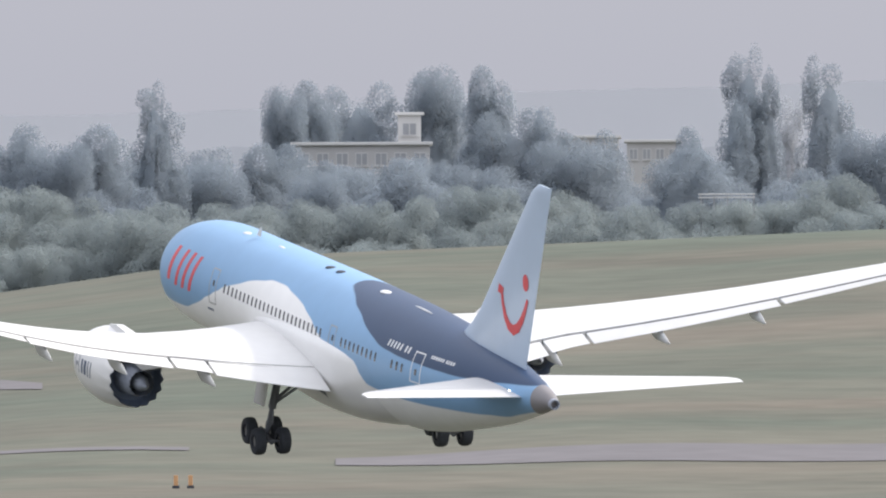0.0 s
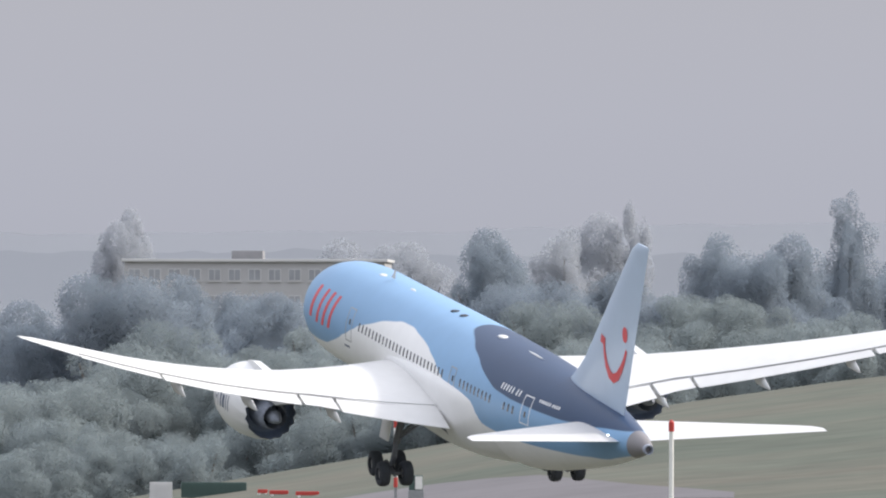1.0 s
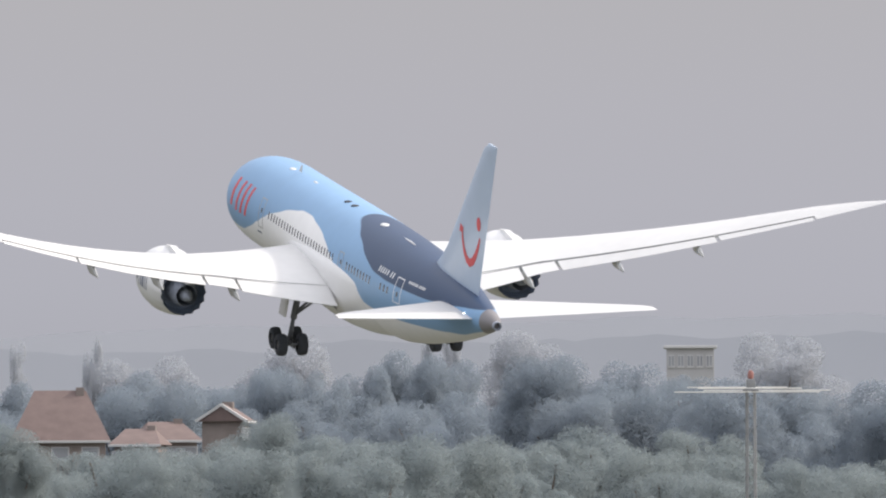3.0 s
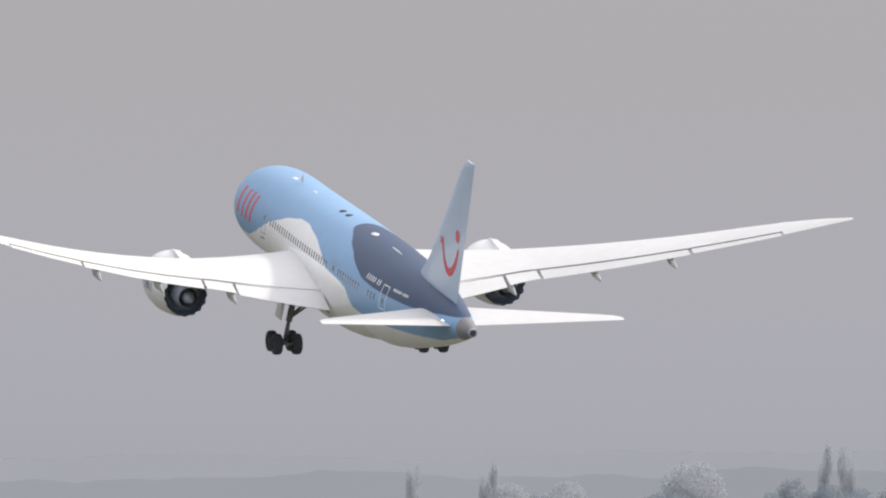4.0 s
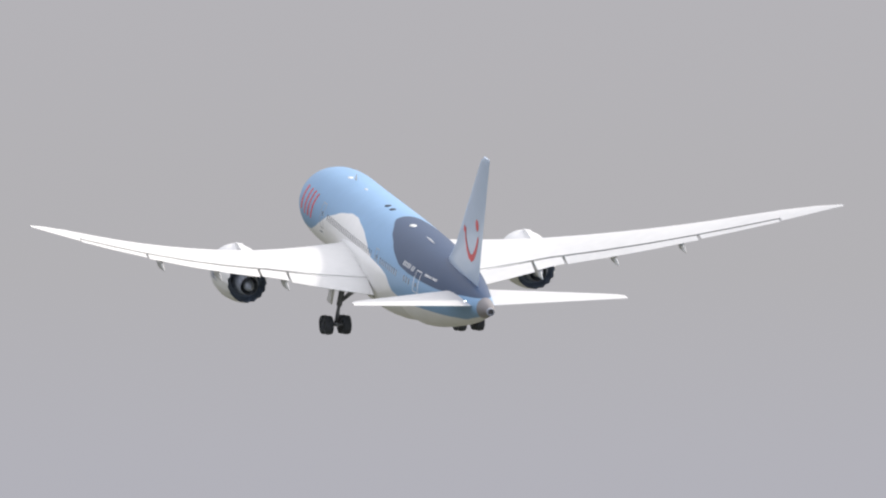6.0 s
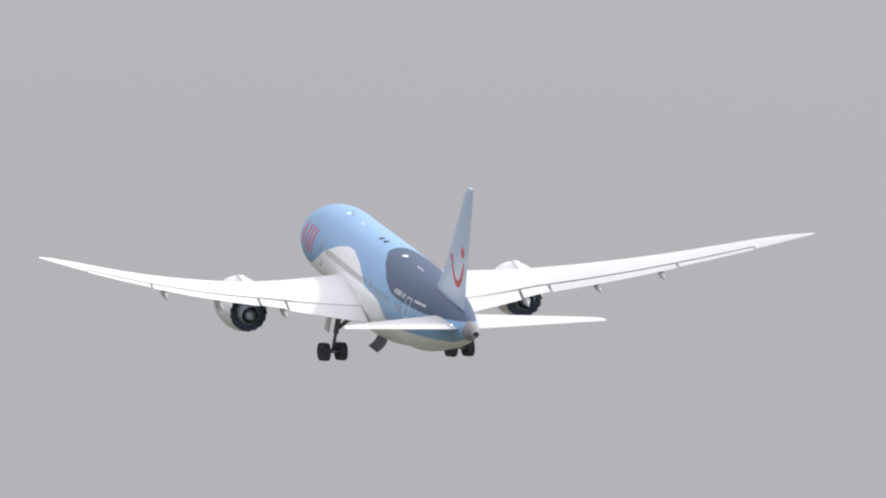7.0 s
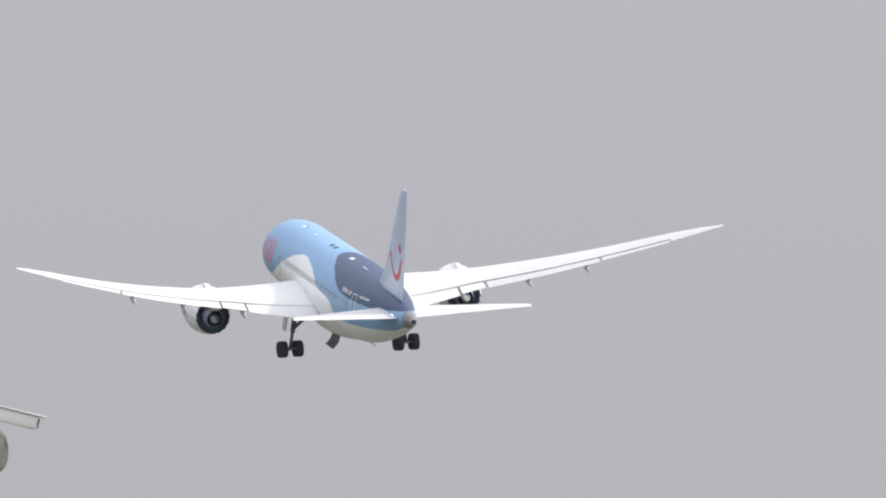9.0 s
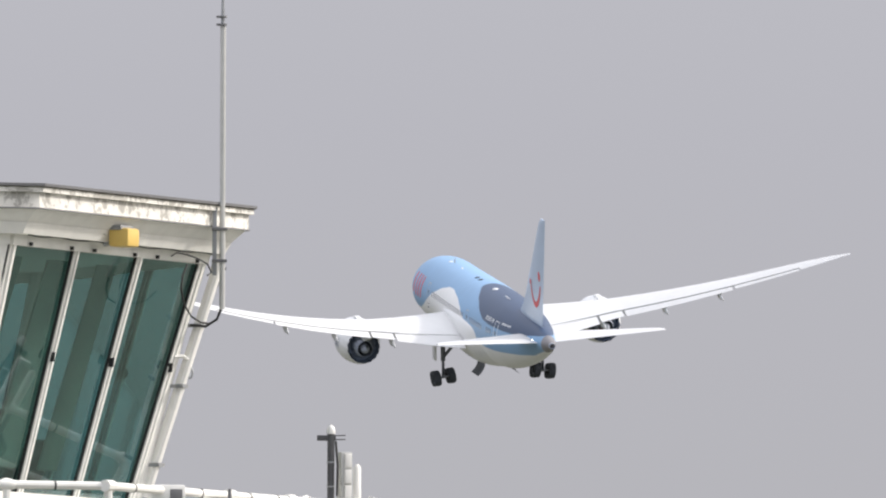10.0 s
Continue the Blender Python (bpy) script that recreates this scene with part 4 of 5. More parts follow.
def flat_block(az0, az1, el, r, storeys, cols, label, depth=11.0, turn=0.0, first=None, mat=RENDER_WALL, category="apartment block", plant_box=False):
    """A flat-roofed block whose long side faces the airfield: wall, roof slab with its edge, each window with pane and sill."""
    az = (az0 + az1) / 2
    width = r * radians(az1 - az0)
    top = elev_z(el, r)
    base = ground_z(min(max(az, 17.5), 40), r)
    h = top - base
    root = tagged(new("building"), label, category)
    x, y, _ = polar(az, r, 0)
    root.matrix_basis = Matrix.Translation((x, y, base - 0.5)) @ Matrix.Rotation(radians(-az + turn), 4, "Z")
    mesh_part("wall", *box((-width / 2, 0, 0), (width / 2, depth, h), 0.05), mat, root, smooth=False)
    mesh_part("roof", *box((-width / 2 - 0.3, -0.4, h), (width / 2 + 0.3, depth + 0.3, h + 0.30), 0.05), ROOF_EDGE, root, "flat roof with white edge", smooth=False)
    if plant_box:
        mesh_part("roof_plant", *box((-width * 0.1, depth * 0.4, h + 0.30), (width * 0.02, depth * 0.7, h + 1.2), 0.05), ROOF_FELT, root, smooth=False)
    pitch = width / cols
    for st in range(storeys):
        for c in range(cols):
            wx, wz = -width / 2 + pitch * (c + 0.5), h - 1.35 - 2.75 * st
            win = mesh_part("window", *box((wx - pitch * 0.32, -0.06, wz - 0.62), (wx + pitch * 0.32, 0.05, wz + 0.62), 0.02), ROOF_EDGE, root, smooth=False)
            mesh_part("pane", *box((wx - pitch * 0.28, -0.09, wz - 0.54), (wx - 0.04, -0.02, wz + 0.54)), PANE_FAR, win, smooth=False)
            mesh_part("pane", *box((wx + 0.04, -0.09, wz - 0.54), (wx + pitch * 0.28, -0.02, wz + 0.54)), PANE_FAR, win, smooth=False)
            mesh_part("sill", *box((wx - pitch * 0.36, -0.16, wz - 0.74), (wx + pitch * 0.36, 0.05, wz - 0.64)), ROOF_EDGE, win, smooth=False)
    return root


flat_block(19.378, 20.02, 0.553, 2420, 3, 13, "long pale flat-roofed apartment block above the wood", turn=-4, plant_box=True)
flat_block(21.50, 21.835, 0.572, 2260, 1, 7, "low pale flat-roofed building behind trees", category="building")
flat_block(21.757, 21.814, 0.645, 2275, 2, 1, "small white rooftop tower above a low building", depth=2.4, category="building", mat=ROOF_EDGE)
flat_block(22.155, 22.30, 0.585, 2700, 1, 5, "low white-roofed industrial shed among trees", depth=16, category="shed")
flat_block(22.32, 22.45, 0.574, 2650, 1, 4, "low white-roofed industrial shed among trees", depth=16, category="shed")
flat_block(18.625, 18.742, 0.538, 2500, 1, 5, "pale flat-roofed pavilion above the trees", category="building")


def house(az, r, el_top, el_eave, width, label, turn=0.0, gable=False):
    """A house with a tiled roof, chimney, bargeboards and windows."""
    eave, ridge_z, base = elev_z(el_eave, r), elev_z(el_top, r), ground_z(min(max(az, 17.5), 40), r)
    h, up = eave - base, ridge_z - eave
    root = tagged(new("house"), label, "house", "houses beyond the wood")
    x, y, _ = polar(az, r, 0)
    root.matrix_basis = Matrix.Translation((x, y, base)) @ Matrix.Rotation(radians(-az + turn), 4, "Z")
    w, d = width / 2, (1.7 if gable else 4.2)
    mesh_part("wall", *box((-w, -d, -0.5), (w, d, h), 0.03), BRICK_WALL, root, smooth=False)
    o, e = 0.45, (0.0 if gable else min(w * 0.55, 3.0))
    rv = [(-w - o, -d - o, h), (w + o, -d - o, h), (w + o, d + o, h), (-w - o, d + o, h), (-w - o + e, 0, h + up), (w + o - e, 0, h + up)]
    rf = [(0, 1, 5, 4), (2, 3, 4, 5), (1, 2, 5), (3, 0, 4), (0, 3, 2, 1)]
    mesh_part("roof", rv, rf, RED_TILE, root, "red clay tiled roof", smooth=False)
    mesh_part("gutter", *box((-w - o, -d - o - 0.12, h - 0.16), (w + o, -d - o + 0.02, h + 0.03), 0.02), ROOF_EDGE, root, "white fascia and gutter", smooth=False)
    mesh_part("chimney", *box((w * 0.35, -0.5, h + up * 0.6), (w * 0.35 + 0.7, 0.4, h + up + 0.25), 0.03), BRICK_WALL, root, smooth=False)
    if gable:
        for sgn in (-1, 1):
            mesh_part("bargeboard", *tube([(-w - o - 0.05, sgn * (d + o), h), (-w - o - 0.05, 0, h + up)], 0.16, 4), ROOF_EDGE, root, "white bargeboard", smooth=False)
    for k in range(3):
        wx = -w + width * (k + 0.5) / 3
        win = mesh_part("window", *box((wx - 0.75, -d - 0.06, h - 1.7), (wx + 0.75, -d + 0.05, h - 0.5), 0.02), ROOF_EDGE, root, smooth=False)
        mesh_part("pane", *box((wx - 0.66, -d - 0.09, h - 1.62), (wx + 0.66, -d - 0.02, h - 0.58)), PANE_FAR, win, smooth=False)


house(17.133, 1960, 0.43, 0.305, 7.6, "brick house with hipped red tile roof beyond the wood")
house(17.39, 1990, 0.352, 0.305, 4.4, "brick house with red tile roof beyond the wood", turn=8)
house(17.54, 1930, 0.393, 0.352, 3.4, "brick house with white bargeboards on its gable", turn=80, gable=True)
house(17.33, 1900, 0.335, 0.295, 3.4, "small brick outbuilding with red tile roof", turn=-6)
house(16.75, 1980, 0.38, 0.33, 7.0, "brick house with red tile roof beyond the wood", turn=5)

# ---- airfield posts, mast and small things ----
POST_WHITE = material("white_post_paint", (0.78, 0.77, 0.74), 0.5, vary=0.1, grain=4)
POST_RED = material("red_post_paint", (0.50, 0.05, 0.04), 0.5, vary=0.12, grain=4)
LAMP_RED = material("dark_red_lamp_glass", (0.32, 0.14, 0.12), 0.3, vary=0.1, grain=5)
GALV = material("galvanised_steel", (0.32, 0.33, 0.34), 0.45, 0.5, vary=0.15, grain=6)
ORANGE = material("orange_marker_plastic", (0.60, 0.34, 0.17), 0.6, vary=0.12, grain=5)
GREEN_BOX = material("dark_green_cabinet_paint", (0.05, 0.09, 0.08), 0.55, vary=0.15, grain=2)


def on_slope(az, el):
    """Where a sight line first meets the rising grass."""
    for r in range(1240, 1700, 2):
        if ground_z(az, r) >= elev_z(el, r):
            return r
    return 1690


def antenna_mast():
    az, r = 18.8316, 800.0
    top = elev_z(0.452, r)
    root = tagged(new("antenna_mast"), "grey lattice mast with crossed antenna rods and red lamp", "mast")
    x, y, _ = polar(az, r, 0)
    root.matrix_basis = Matrix.Translation((x, y, 0)) @ Matrix.Rotation(radians(-az + 12), 4, "Z")
    half = 0.135
    corners = [(-half, -half), (half, -half), (half, half), (-half, half)]
    for cx, cy in corners:
        mesh_part("leg", *tube([(cx * 1.3, cy * 1.3, 0), (cx, cy, top - 0.45)], 0.028, 6), GALV, root)
    n = 26
    step = (top - 0.5) / n
    for i in range(n):
        for k in range(4):
            (ax, ay), (bx, by) = corners[k], corners[(k + 1) % 4]
            g = 1.3 - 0.3 * i / n
            mesh_part("brace", *tube([(ax * g, ay * g, i * step), (bx * g, by * g, (i + 1) * step)], 0.014, 4), GALV, root)
    zc = elev_z(0.42, r)
    mesh_part("head_plate", *box((-0.24, -0.24, zc + 0.0), (0.24, 0.24, zc + 0.10), 0.02), GALV, root)
    mesh_part("head_box", *box((-0.14, -0.14, zc + 0.10), (0.14, 0.14, zc + 0.42), 0.03), GALV, root)
    for yy, a, b, zz in ((-0.6, -2.8, 2.3, -0.03), (-0.2, -1.9, 1.75, 0.1), (0.25, -1.6, 2.85, 0.03), (0.6, -2.1, 1.4, 0.14)):
        mesh_part("antenna_rod", *tube([(a, yy, zc + zz), (b, yy, zc + zz)], 0.018, 6), POST_WHITE, root)
    mesh_part("boom", *tube([(0, -0.75, zc + 0.05), (0, 0.75, zc + 0.05)], 0.03, 6), GALV, root)
    rings = [[(q * math.cos(k * math.pi / 8), q * math.sin(k * math.pi / 8), zc + zz) for k in range(16)] for q, zz in ((0.06, 0.42), (0.10, 0.46), (0.11, 0.6), (0.07, 0.7), (0.02, 0.73))]
    mesh_part("obstruction_lamp", *loft(rings), LAMP_RED, root, "dark red obstruction lamp")


antenna_mast()


def light_post():
    """White post with a red cap on a slim dark stand, near the runway."""
    az, r = 20.725, 600.0
    root = tagged(new("marker_post"), "slim white post with red cap on a dark stand", "post")
    x, y, _ = polar(az, r, 0)
    root.matrix_basis = Matrix.Translation((x, y, 0))
    z0, z1 = elev_z(-0.0586, r), elev_z(0.155, r)
    mesh_part("stand", *tube([(0, 0, 0), (0, 0, z0)], 0.045, 8), GALV, root)
    mesh_part("plate", *tube([(0, 0, z0 - 0.02), (0, 0, z0 + 0.03)], 0.2, 16), GALV, root)
    mesh_part("shaft", *tube([(0, 0, z0 + 0.03), (0, 0, z1 - 0.3)], 0.06, 12), POST_WHITE, root)
    mesh_part("cap", *tube([(0, 0, z1 - 0.3), (0, 0, z1 - 0.06), (0, 0, z1)], [0.075, 0.075, 0.03], 12), POST_RED, root, "red cap")


light_post()


def banded_post():
    az, r = 20.047, 1500.0
    base = ground_z(az, r)
    root = tagged(new("banded_post"), "red and white banded post standing on the grass", "post")
    x, y, _ = polar(az, r, 0)
    root.matrix_basis = Matrix.Translation((x, y, base - 0.2))
    z0, z1 = elev_z(-0.0123, r) - base, elev_z(0.158, r) - base
    mesh_part("stub", *tube([(0, 0, 0), (0, 0, z0 + 0.2)], 0.09, 8), GALV, root)
    n = 7
    for k in range(n):
        a, b = z0 + 0.2 + (z1 - z0) * k / n, z0 + 0.2 + (z1 - z0) * (k + 1) / n
        mesh_part("band", *tube([(0, 0, a), (0, 0, b)], 0.13, 10), POST_RED if k % 2 == 0 else POST_WHITE, root)
    root2 = tagged(new("equipment_cabinet"), "small grey-green cabinet beside a banded post", "cabinet")
    x, y, _ = polar(20.097, 1500.0, 0)
    gz = ground_z(20.097, 1500.0)
    root2.matrix_basis = Matrix.Translation((x, y, gz)) @ Matrix.Rotation(radians(-20), 4, "Z")
    zt = elev_z(0.017, r) - gz
    mesh_part("plinth", *box((-0.5, -0.4, -0.2), (0.5, 0.4, zt - 0.95), 0.02), GALV, root2, smooth=False)
    mesh_part("body", *box((-0.45, -0.35, zt - 0.95), (0.45, 0.35, zt), 0.04), GREEN_BOX, root2, smooth=False)
    mesh_part("door", *box((-0.05, -0.39, zt - 0.9), (0.42, -0.34, zt - 0.06), 0.01), POST_WHITE, root2, smooth=False)


banded_post()

for az in (21.207, 21.243):
    r = on_slope(az, -0.285)
    marker = tagged(new("marker_board"), "upright orange marker board on the grass", "marker", "orange markers")
    x, y, _ = polar(az, r, 0)
    marker.matrix_basis = Matrix.Translation((x, y, ground_z(az, r))) @ Matrix.Rotation(radians(-az), 4, "Z")
    mesh_part("board", *box((-0.12, -0.04, 0.15), (0.12, 0.04, 0.72), 0.02), ORANGE, marker, smooth=False)
    mesh_part("foot", *box((-0.2, -0.15, -0.1), (0.2, 0.15, 0.15), 0.03), TYRE, marker, smooth=False)

for az, el, w in ((19.83, -0.036, 1.6), (19.76, -0.033, 1.3), (19.72, -0.031, 0.7)):
    r = on_slope(az, el)
    bar = tagged(new("barrier_block"), "low red plastic barrier block on the grass", "barrier", "red barrier blocks")
    x, y, _ = polar(az, r, 0)
    bar.matrix_basis = Matrix.Translation((x, y, ground_z(az, r))) @ Matrix.Rotation(radians(-az), 4, "Z")
    mesh_part("block", *box((-w / 2, -0.2, 0.06), (w / 2, 0.2, 0.34), 0.05), POST_RED, bar, smooth=False)
    for q in (-0.35, 0.35):
        mesh_part("foot", *box((q * w - 0.1, -0.24, -0.1), (q * w + 0.1, 0.24, 0.06), 0.02), POST_WHITE, bar, smooth=False)

for az, w, mt, lab in ((19.60, 4.6, GREEN_BOX, "dark green equipment container at the edge of the wood"), (19.47, 1.6, ROOF_EDGE, "small white cabin at the edge of the wood")):
    r = 1640
    root = tagged(new("container"), lab, "container")
    x, y, _ = polar(az, r, 0)
    gz = ground_z(az, r)
    zt = elev_z(-0.001, r) - gz
    root.matrix_basis = Matrix.Translation((x, y, gz)) @ Matrix.Rotation(radians(-az), 4, "Z")
    mesh_part("body", *box((-w / 2, -1.1, -0.2), (w / 2, 1.1, zt), 0.05), mt, root, smooth=False)
    for k in range(int(w * 3)):
        bx = -w / 2 + 0.2 + k / 3
        mesh_part("rib", *box((bx, -1.16, 0.1), (bx + 0.12, -1.08, zt - 0.15), 0.01), mt, root, smooth=False)

# bars on posts added to stand for thin white strips among the trees
rail = tagged(new("guard_rail"), "two white bars on posts at the edge of the wood", "guard rail")
x, y, _ = polar(22.565, 1800, 0)
rail_base = ground_z(22.565, 1800)
rail.matrix_basis = Matrix.Translation((x, y, rail_base)) @ Matrix.Rotation(radians(-22.565), 4, "Z")
for el in (0.4265, 0.4345):
    zz = elev_z(el, 1800) - rail_base
    mesh_part("bar", *box((-2.2, -0.04, zz - 0.06), (2.2, 0.04, zz + 0.06), 0.02), ROOF_EDGE, rail, smooth=False)
for k in range(5):
    mesh_part("post", *box((-2.05 + k * 1.02, 0.04, -0.3), (-1.95 + k * 1.02, 0.12, elev_z(0.4345, 1800) - rail_base), 0.01), GALV, rail, smooth=False)

# ---- old control tower in the foreground ----
CREAM = material("weathered_cream_paint", (0.82, 0.81, 0.77), 0.55, vary=0.10, grain=7, bump=0.004)
PEELING = material("peeling_white_fascia_paint", (0.70, 0.68, 0.62), 0.7, vary=0.30, grain=5, bump=0.006)
ROOF_LEAD = material("dark_roof_edge", (0.22, 0.20, 0.17), 0.9, vary=0.4, grain=9, bump=0.01)
YELLOW = material("yellow_lamp_plastic", (0.72, 0.50, 0.14), 0.5, vary=0.08, grain=9)
CABLE = material("black_cable_rubber", (0.02, 0.02, 0.02), 0.6, vary=0.1)
POLE_GREY = material("grey_aerial_pole", (0.52, 0.52, 0.50), 0.4, 0.1, vary=0.12, grain=8)
# one dark grey-green for the cab's floor, ceiling and desk
CABIN_DARK = material("dark_cab_interior", (0.07, 0.095, 0.095), 0.8, vary=0.2, grain=2)
BLIND = material("grey_green_blind_cloth", (0.34, 0.42, 0.38), 0.8, vary=0.12, grain=6)
CONCRETE = material("tower_concrete", (0.42, 0.41, 0.38), 0.85, vary=0.15, grain=2, bump=0.01)


def peel(mat):
    """Flaked patches that bare the grey board."""
    n, l = mat.node_tree.nodes, mat.node_tree.links
    tc, ns, rp = n.new("ShaderNodeTexCoord"), n.new("ShaderNodeTexNoise"), n.new("ShaderNodeValToRGB")
    ns.inputs["Scale"].default_value, ns.inputs["Detail"].default_value = 5.5, 9
    ns.inputs["Roughness"].default_value = 0.72
    l.new(tc.outputs["Object"], ns.inputs["Vector"])
    l.new(ns.outputs["Fac"], rp.inputs["Fac"])
    rp.color_ramp.elements[0].position, rp.color_ramp.elements[0].color = 0.50, (0.80, 0.78, 0.73, 1)
    rp.color_ramp.elements[1].position, rp.color_ramp.elements[1].color = 0.56, (0.46, 0.44, 0.40, 1)
    sc = [k for k in n if k.bl_idname == "ShaderNodeVectorMath"][0]
    l.new(rp.outputs["Color"], sc.inputs[0])


peel(PEELING)


def tinted_glass():
    m = bpy.data.materials.new("green_tinted_cab_glass")
    m.use_nodes = True
    n, l = m.node_tree.nodes, m.node_tree.links
    b = n["Principled BSDF"]
    b.inputs["Base Color"].default_value = (0.33, 0.52, 0.50, 1)
    b.inputs["Roughness"].default_value = 0.01
    b.inputs["IOR"].default_value = 1.5
    b.inputs["Transmission Weight"].default_value = 1.0
    return m


CAB_GLASS = tinted_glass()
TOWER_AZ, TOWER_R = 10.356, 192.2
FACE = [64 + 45 * k for k in range(8)]


def on_face(k, a, h, z):
    """A point a metres out from the axis on side k, h metres along that side, at height z."""
    q = radians(FACE[k])
    return Vector((math.sin(q) * a + math.cos(q) * h, -math.cos(q) * a + math.sin(q) * h, z))


def prism(a0, z0, a1, z1):
    """An eight-sided solid between two heights."""
    t = math.tan(radians(22.5))
    return loft([[on_face(k, a0, -a0 * t, z0) for k in range(8)], [on_face(k, a1, -a1 * t, z1) for k in range(8)]])


def face_bar(k, a0, h0, z0, a1, h1, z1, w, d):
    """A rectangular bar on side k from one point to another: w along the side, d outwards."""
    out = []
    for a, h, z in ((a0, h0, z0), (a1, h1, z1)):
        out.append([on_face(k, a - d, h - w / 2, z), on_face(k, a - d, h + w / 2, z), on_face(k, a + d, h + w / 2, z), on_face(k, a + d, h - w / 2, z)])
    return loft(out)


def control_tower():
    tower = tagged(new("control_tower"), "old cream control tower cab with leaning green windows", "control tower")
    x, y, _ = polar(TOWER_AZ, TOWER_R, 0)
    tower.matrix_basis = Matrix.Translation((x, y, 0)) @ Matrix.Rotation(radians(-TOWER_AZ), 4, "Z")
    t = math.tan(radians(22.5))
    A_TOP, A_LOW, Z_TOP, Z_LOW = 4.60, 4.06, 15.62, 13.66
    mesh_part("shaft", *prism(3.4, 0, 3.4, 12.3), CONCRETE, tower, "plain concrete tower shaft", smooth=False)
    mesh_part("gallery_floor", *prism(6.0, 12.3, 6.0, 12.5), CONCRETE, tower, smooth=False)
    mesh_part("lower_wall", *prism(3.95, 12.5, 4.06, 13.60), CREAM, tower, smooth=False)
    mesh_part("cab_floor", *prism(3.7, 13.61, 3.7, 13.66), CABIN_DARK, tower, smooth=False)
    mesh_part("upper_wall", *prism(4.77, 15.705, 4.82, 15.80), CREAM, tower, smooth=False)
    mesh_part("soffit", *prism(4.82, 15.802, 4.93, 15.903), CREAM, tower, smooth=False)
    mesh_part("roof_deck", *prism(5.01, 16.076, 4.98, 16.10), ROOF_LEAD, tower, "mossy dark roof edge", smooth=False)
    for k in range(8):
        mesh_part("fascia_board", *loft([[on_face(k, 4.90, -4.90 * t, 15.90), on_face(k, 4.90, 4.90 * t, 15.90), on_face(k, 4.95, 4.95 * t, 15.90), on_face(k, 4.95, -4.95 * t, 15.90)],
                        [on_face(k, 4.90, -4.90 * t, 16.03), on_face(k, 4.90, 4.90 * t, 16.03), on_face(k, 4.95, 4.95 * t, 16.03), on_face(k, 4.95, -4.95 * t, 16.03)]]),
                  PEELING, tower, "white fascia with flaking paint", smooth=False)
        mesh_part("roof_batten", *loft([[on_face(k, 4.93, -4.93 * t, 16.032), on_face(k, 4.93, 4.93 * t, 16.032), on_face(k, 4.99, 4.99 * t, 16.032), on_face(k, 4.99, -4.99 * t, 16.032)],
                                        [on_face(k, 4.93, -4.93 * t, 16.073), on_face(k, 4.93, 4.93 * t, 16.073), on_face(k, 4.99, 4.99 * t, 16.073), on_face(k, 4.99, -4.99 * t, 16.073)]]),
                  PEELING, tower, "weathered roof batten", smooth=False)
        # window side: corner posts, mullions, head and sill rails, panes
        for j in range(4):
            u = j / 3 * 2 - 1
            wdt = 0.11 if j in (0, 3) else 0.088
            mesh_part("mullion", *face_bar(k, A_TOP + 0.01, u * (A_TOP * t - 0.06), Z_TOP + 0.02, A_LOW + 0.01, u * (A_LOW * t - 0.06), Z_LOW, wdt, 0.022), CREAM, tower, "cream window mullion", smooth=False)
            mesh_part("mullion_cap", *face_bar(k, A_TOP + 0.038, u * (A_TOP * t - 0.06), Z_TOP, A_LOW + 0.038, u * (A_LOW * t - 0.06), Z_LOW, wdt * 0.35, 0.008), CREAM, tower, smooth=False)
            for e in (-1, 1):
                off = e * (wdt / 2 + 0.007)
                mesh_part("gasket", *face_bar(k, A_TOP + 0.004, u * (A_TOP * t - 0.06) + off, Z_TOP, A_LOW + 0.004, u * (A_LOW * t - 0.06) + off, Z_LOW, 0.012, 0.012), CABLE, tower, "dark window gasket", smooth=False)
        mesh_part("corner_post", *tube([on_face(k, A_TOP - 0.02, A_TOP * t, Z_TOP + 0.2), on_face(k, A_LOW - 0.02, A_LOW * t, Z_LOW - 0.1)], 0.075, 10), CREAM, tower)
        mesh_part("head_rail", *loft([[on_face(k, A_TOP - 0.05, -A_TOP * t, Z_TOP), on_face(k, A_TOP - 0.05, A_TOP * t, Z_TOP), on_face(k, A_TOP + 0.05, A_TOP * t, Z_TOP), on_face(k, A_TOP + 0.05, -A_TOP * t, Z_TOP)],
                                      [on_face(k, A_TOP - 0.05, -A_TOP * t, Z_TOP + 0.085), on_face(k, A_TOP - 0.05, A_TOP * t, Z_TOP + 0.085), on_face(k, A_TOP + 0.07, A_TOP * t, Z_TOP + 0.085), on_face(k, A_TOP + 0.07, -A_TOP * t, Z_TOP + 0.085)]]), CREAM, tower, smooth=False)
        mesh_part("sill_rail", *loft([[on_face(k, A_LOW - 0.08, -A_LOW * t, Z_LOW - 0.1), on_face(k, A_LOW - 0.08, A_LOW * t, Z_LOW - 0.1), on_face(k, A_LOW + 0.08, A_LOW * t, Z_LOW - 0.1), on_face(k, A_LOW + 0.08, -A_LOW * t, Z_LOW - 0.1)],
                                      [on_face(k, A_LOW - 0.08, -A_LOW * t, Z_LOW), on_face(k, A_LOW - 0.08, A_LOW * t, Z_LOW), on_face(k, A_LOW + 0.08, A_LOW * t, Z_LOW), on_face(k, A_LOW + 0.08, -A_LOW * t, Z_LOW)]]), CREAM, tower, smooth=False)
